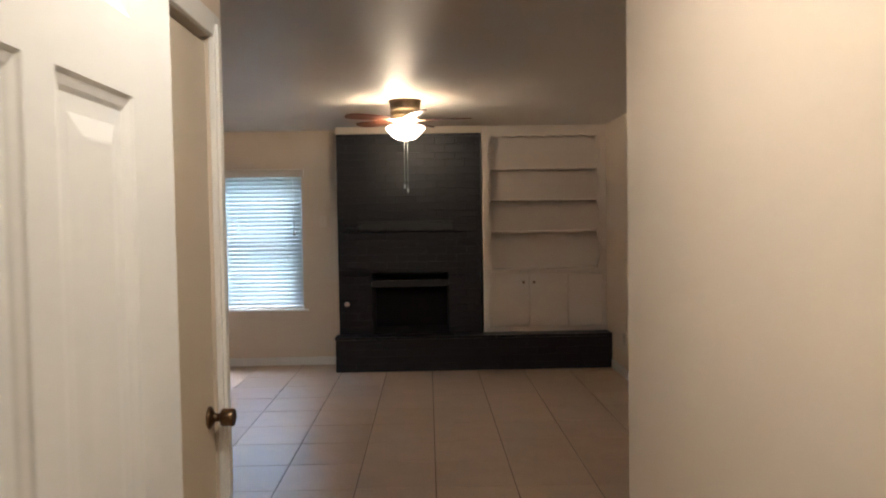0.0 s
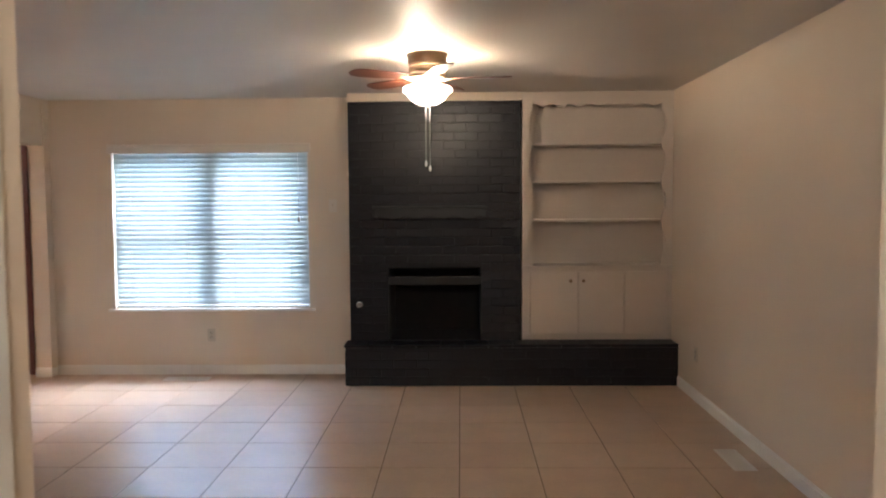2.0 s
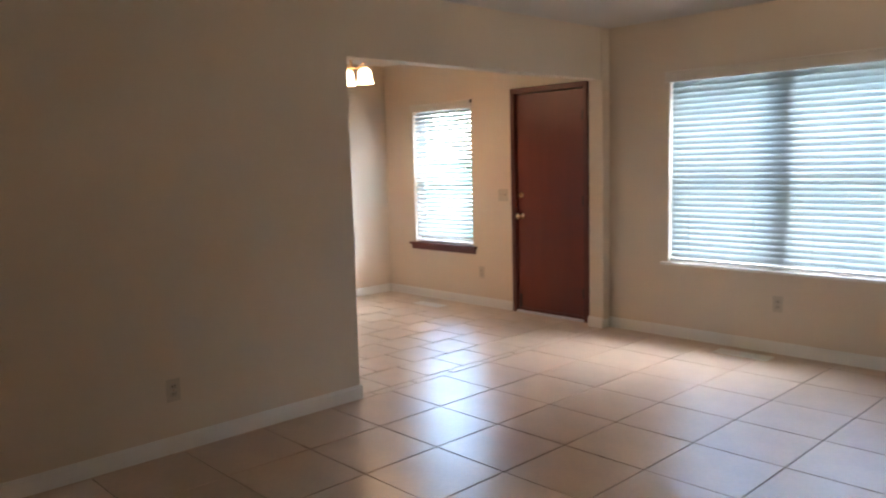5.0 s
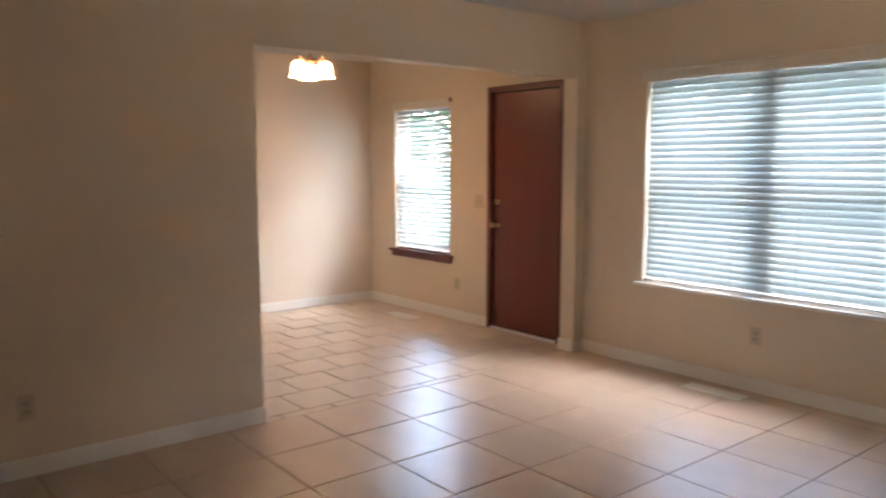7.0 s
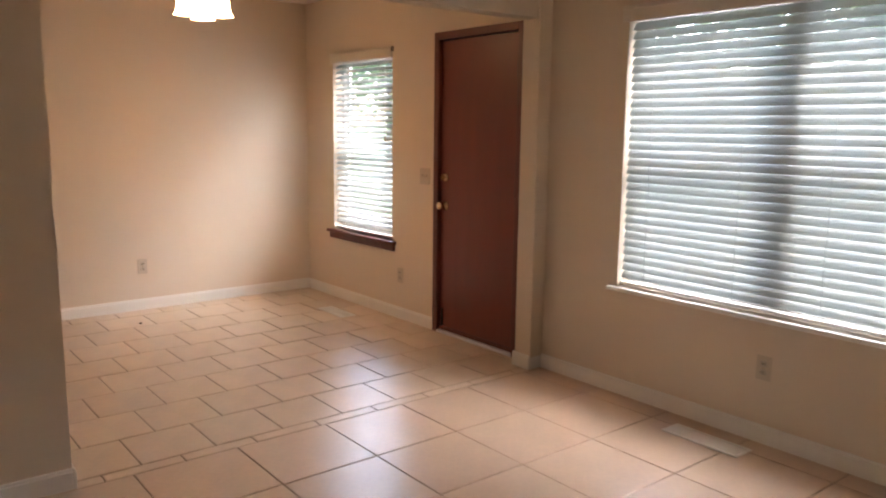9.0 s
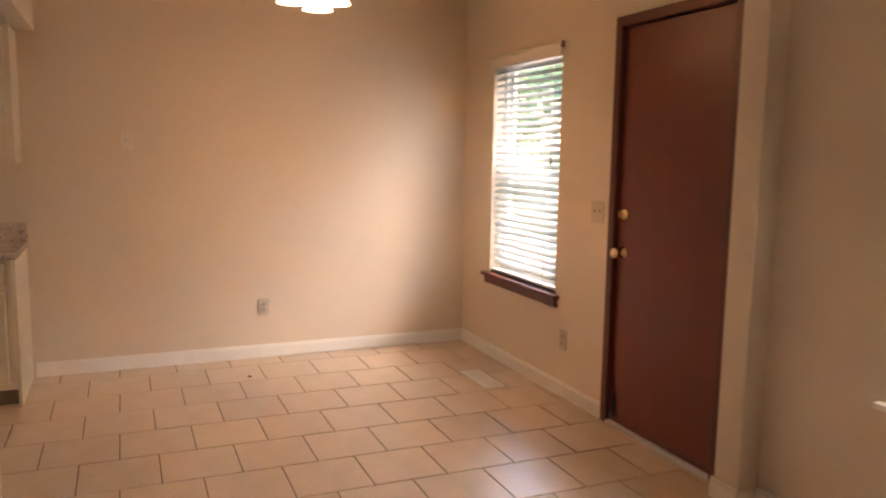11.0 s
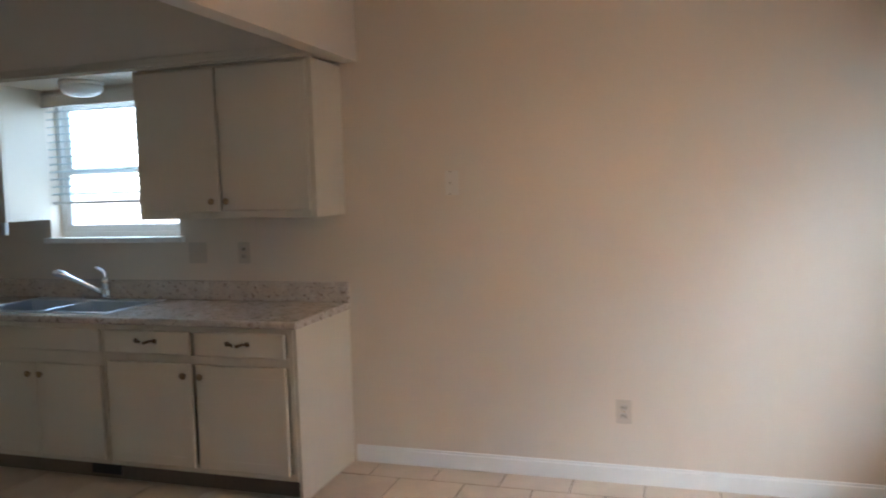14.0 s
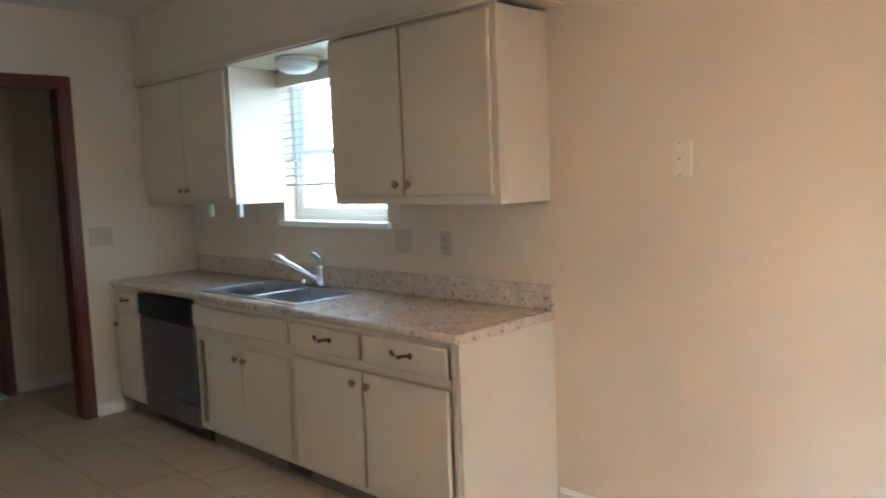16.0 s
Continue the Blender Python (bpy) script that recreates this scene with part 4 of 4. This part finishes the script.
for dx, low in ((-0.012, -0.63), (0.014, -0.66)):
    ch = part("pull_chain", tube([(dx, -0.02, -0.27), (dx, -0.02, low)], 0.0013, 6), STEEL, fan, "thin pale metal pull chain")
    part("chain_bob", lathe([(0.002, 0.0), (0.008, -0.012), (0.009, -0.03), (0.003, -0.04)], 12, m=pose(dx, -0.02, low)), LENS, ch)

CH = (-5.10, 6.87)
chan = thing("chandelier", (*CH, H - 0.035), "bronze three-arm ceiling light with lit bell glass shades", "lamp")
part("canopy", lathe([(0.065, 0.0345), (0.062, 0.015), (0.03, 0.0), (0.012, -0.01), (0.012, -0.172), (0.022, -0.187), (0.018, -0.207), (0.004, -0.217)], 24), BRONZE, chan)
for k in range(3):
    a = pose(0, 0, -0.072, 0, 0, 120 * k + 40)
    arm_pts = [a @ Vector(p) for p in ((0.01, 0, -0.12), (0.05, 0, -0.135), (0.09, 0, -0.11), (0.105, 0, -0.085), (0.125, 0, -0.085), (0.13, 0, -0.11), (0.118, 0, -0.135))]
    arm = part("arm", tube(arm_pts, 0.006, 8), BRONZE, chan)
    prof = [(0.028, 0.0), (0.045, -0.01), (0.055, -0.03), (0.058, -0.07), (0.062, -0.10), (0.078, -0.125)]
    prof = prof + [(r - 0.005, z) for r, z in reversed(prof)]
    part("glass_shade", lathe(prof, 24, m=a @ pose(0.118, 0, -0.135)), SHADEGLASS, arm, "frosted bell-shaped glass shade, lit")
    point_lamp("chandelier_bulb", Vector((*CH, H - 0.035)) + a @ Vector((0.118, 0, -0.215)), 0.09, (1.0, 0.58, 0.27), 0.03)

# Unseen fixture added round the hall's fill bulb.
hl = thing("hall_fill_light", (0.12, 1.30, H), "unseen round ceiling light, lit, added to brighten the hall", "lamp")
part("base_plate", lathe([(0.14, 0.0), (0.145, -0.012), (0.12, -0.02)], 28), NICKEL, hl)
part("diffuser", lathe([(0.03, -0.018), (0.028, -0.03), (0.02, -0.04), (0.002, -0.042)], 20), HALLGLASS, hl)


# ---- outside ----
structure("ground", boxes((-900, 900, -900, 900, -0.6, -0.25)), LAWN, "green lawn around the house", "ground")
structure("drive", boxes((-14, 10, 8.6, 13.2, -0.25, -0.235), (-12.0, -6.9, -2, 8.2, -0.25, -0.235)), CONCRETE, "pale concrete drive in front of the house", "pavement")


def tree(place, high, spread, seed, leaves):
    rng = random.Random(seed)
    ob = thing("tree", place, "leafy green tree beyond the drive", "tree", "trees outside")
    bm = tube([(0, 0, 0), (0.05, 0.03, high * 0.25), (-0.04, 0.05, high * 0.5), (0.02, 0, high * 0.75)], [0.2, 0.15, 0.11, 0.05], 9)
    tips = []
    for k in range(9):
        a, z = k * 2.4, high * (0.22 + 0.06 * k)
        r = spread * rng.uniform(0.5, 0.85)
        end = (r * math.cos(a), r * math.sin(a), z + rng.uniform(0.3, 1.2))
        tube([(0, 0, z), (end[0] * 0.5, end[1] * 0.5, z + 0.5), end], [0.07, 0.045, 0.02], 6, bm)
        tips += [end, (end[0] * 0.55, end[1] * 0.55, z + 0.7)]
    tips.append((0, 0, high * 0.9))
    part("trunk", bm, BARK, ob)
    verts, faces = [], []
    for i in range(leaves):
        c = Vector(rng.choice(tips)) + Vector((rng.gauss(0, 0.5), rng.gauss(0, 0.5), rng.gauss(0, 0.42)))
        rot = Euler((rng.uniform(0, 6.3), rng.uniform(0, 6.3), rng.uniform(0, 6.3))).to_matrix()
        s = rng.uniform(0.05, 0.11)
        b = len(verts)
        verts += [tuple(c + rot @ Vector(p)) for p in ((0, -s, 0), (s * 0.5, 0, s * 0.15), (0, s, 0), (-s * 0.5, 0, s * 0.15))]
        faces.append((b, b + 1, b + 2, b + 3))
    me = bpy.data.meshes.new("crown")
    me.from_pydata(verts, [], faces)
    me.materials.append(LEAF)
    cr_ = new("crown", me)
    cr_.parent = ob
    return ob


for i, (x, y, h_) in enumerate(((-10.5, 17, 6.5), (-7.2, 18.5, 7), (-4.0, 17.2, 6), (-1.2, 18.2, 7), (1.8, 17.0, 6.2), (5.0, 18.5, 7), (-13.5, 19, 7), (-17, 16.5, 6.5), (-20, 13.5, 7), (-16.5, 12.2, 5.5), (-22, 17, 7.5), (-25, 12, 7))):
    tree((x, y, -0.25), h_, 2.3, 11 + i, 7000)

fence = thing("fence", (-11.5, 0, -0.25), "weathered wooden board fence behind the kitchen", "fence")
board = mesh_of("board", boxes((-0.01, 0.01, -0.068, 0.068, 0.0, 1.75), bevel=0.004), FENCE)
for i in range(70):
    b = new("board", board)
    b.parent = fence
    b.location = (0, -3.0 + i * 0.142, 0.02 + 0.01 * math.sin(i * 2.1))
part("rail", boxes((-0.06, -0.01, -3.1, 7.0, 0.4, 0.48), (-0.06, -0.01, -3.1, 7.0, 1.35, 1.43)), FENCE, fence)


# ---- floor tiles ----
def tile_field(parent, cells, material, thick=0.006):
    shared = {}
    for x0, x1, y0, y1 in cells:
        key = (round(x1 - x0, 3), round(y1 - y0, 3))
        if min(key) < 0.01:
            continue
        if key not in shared:
            w, h = key[0] / 2, key[1] / 2
            shared[key] = mesh_of("tile", boxes((-w, w, -h, h, -thick, 0.0), bevel=0.0022), material)
        ob = new("tile", shared[key])
        ob.parent = parent
        ob.matrix_basis = pose((x0 + x1) / 2, (y0 + y1) / 2, random.uniform(-0.0012, 0.0), random.uniform(-0.13, 0.13), random.uniform(-0.13, 0.13), 0)


G, J = 0.457, 0.006
XB = 0.196 - 8 * G     # where the two tile patterns meet
living = tagged(new("floor_living"), "glossy tan ceramic tiles with dark grout", "floor", kind="structure")
cells = []
for i in range(-8, 5):
    for j in range(-7, 7):
        x0, y0 = 0.196 + i * G, 5.39 + j * G
        x1, y1 = min(x0 + G, XR), min(y0 + G, YN)
        x0 = max(x0, XB)
        if y1 > 2.5:
            cells.append((x0 + J / 2, x1 - J / 2, max(y0, 2.45) + J / 2, y1 - J / 2))
        elif -0.7 < x1 and x0 < 0.9:
            cells.append((x0 + J / 2, x1 - J / 2, y0 + J / 2, y1 - J / 2))
tile_field(living, cells, TILE)
dining = tagged(new("floor_dining"), "tan ceramic tiles in staggered courses with dark grout", "floor", kind="structure")
cells = []
P = 0.333
for i in range(0, 11):
    x1 = -4.535 + 4 * P - i * P
    x0, x1 = max(x1 - P, XK), min(x1, XB)
    if x1 - x0 < 0.02:
        continue
    off = 6.405 + P / 2 if i % 2 else 6.405
    for j in range(-16, 7):
        y0, y1 = max(off + j * P, 1.4), min(off + (j + 1) * P, YN)
        if y1 - y0 > 0.02:
            cells.append((x0 + J / 2, x1 - J / 2, y0 + J / 2, y1 - J / 2))
tile_field(dining, cells, TILE2)
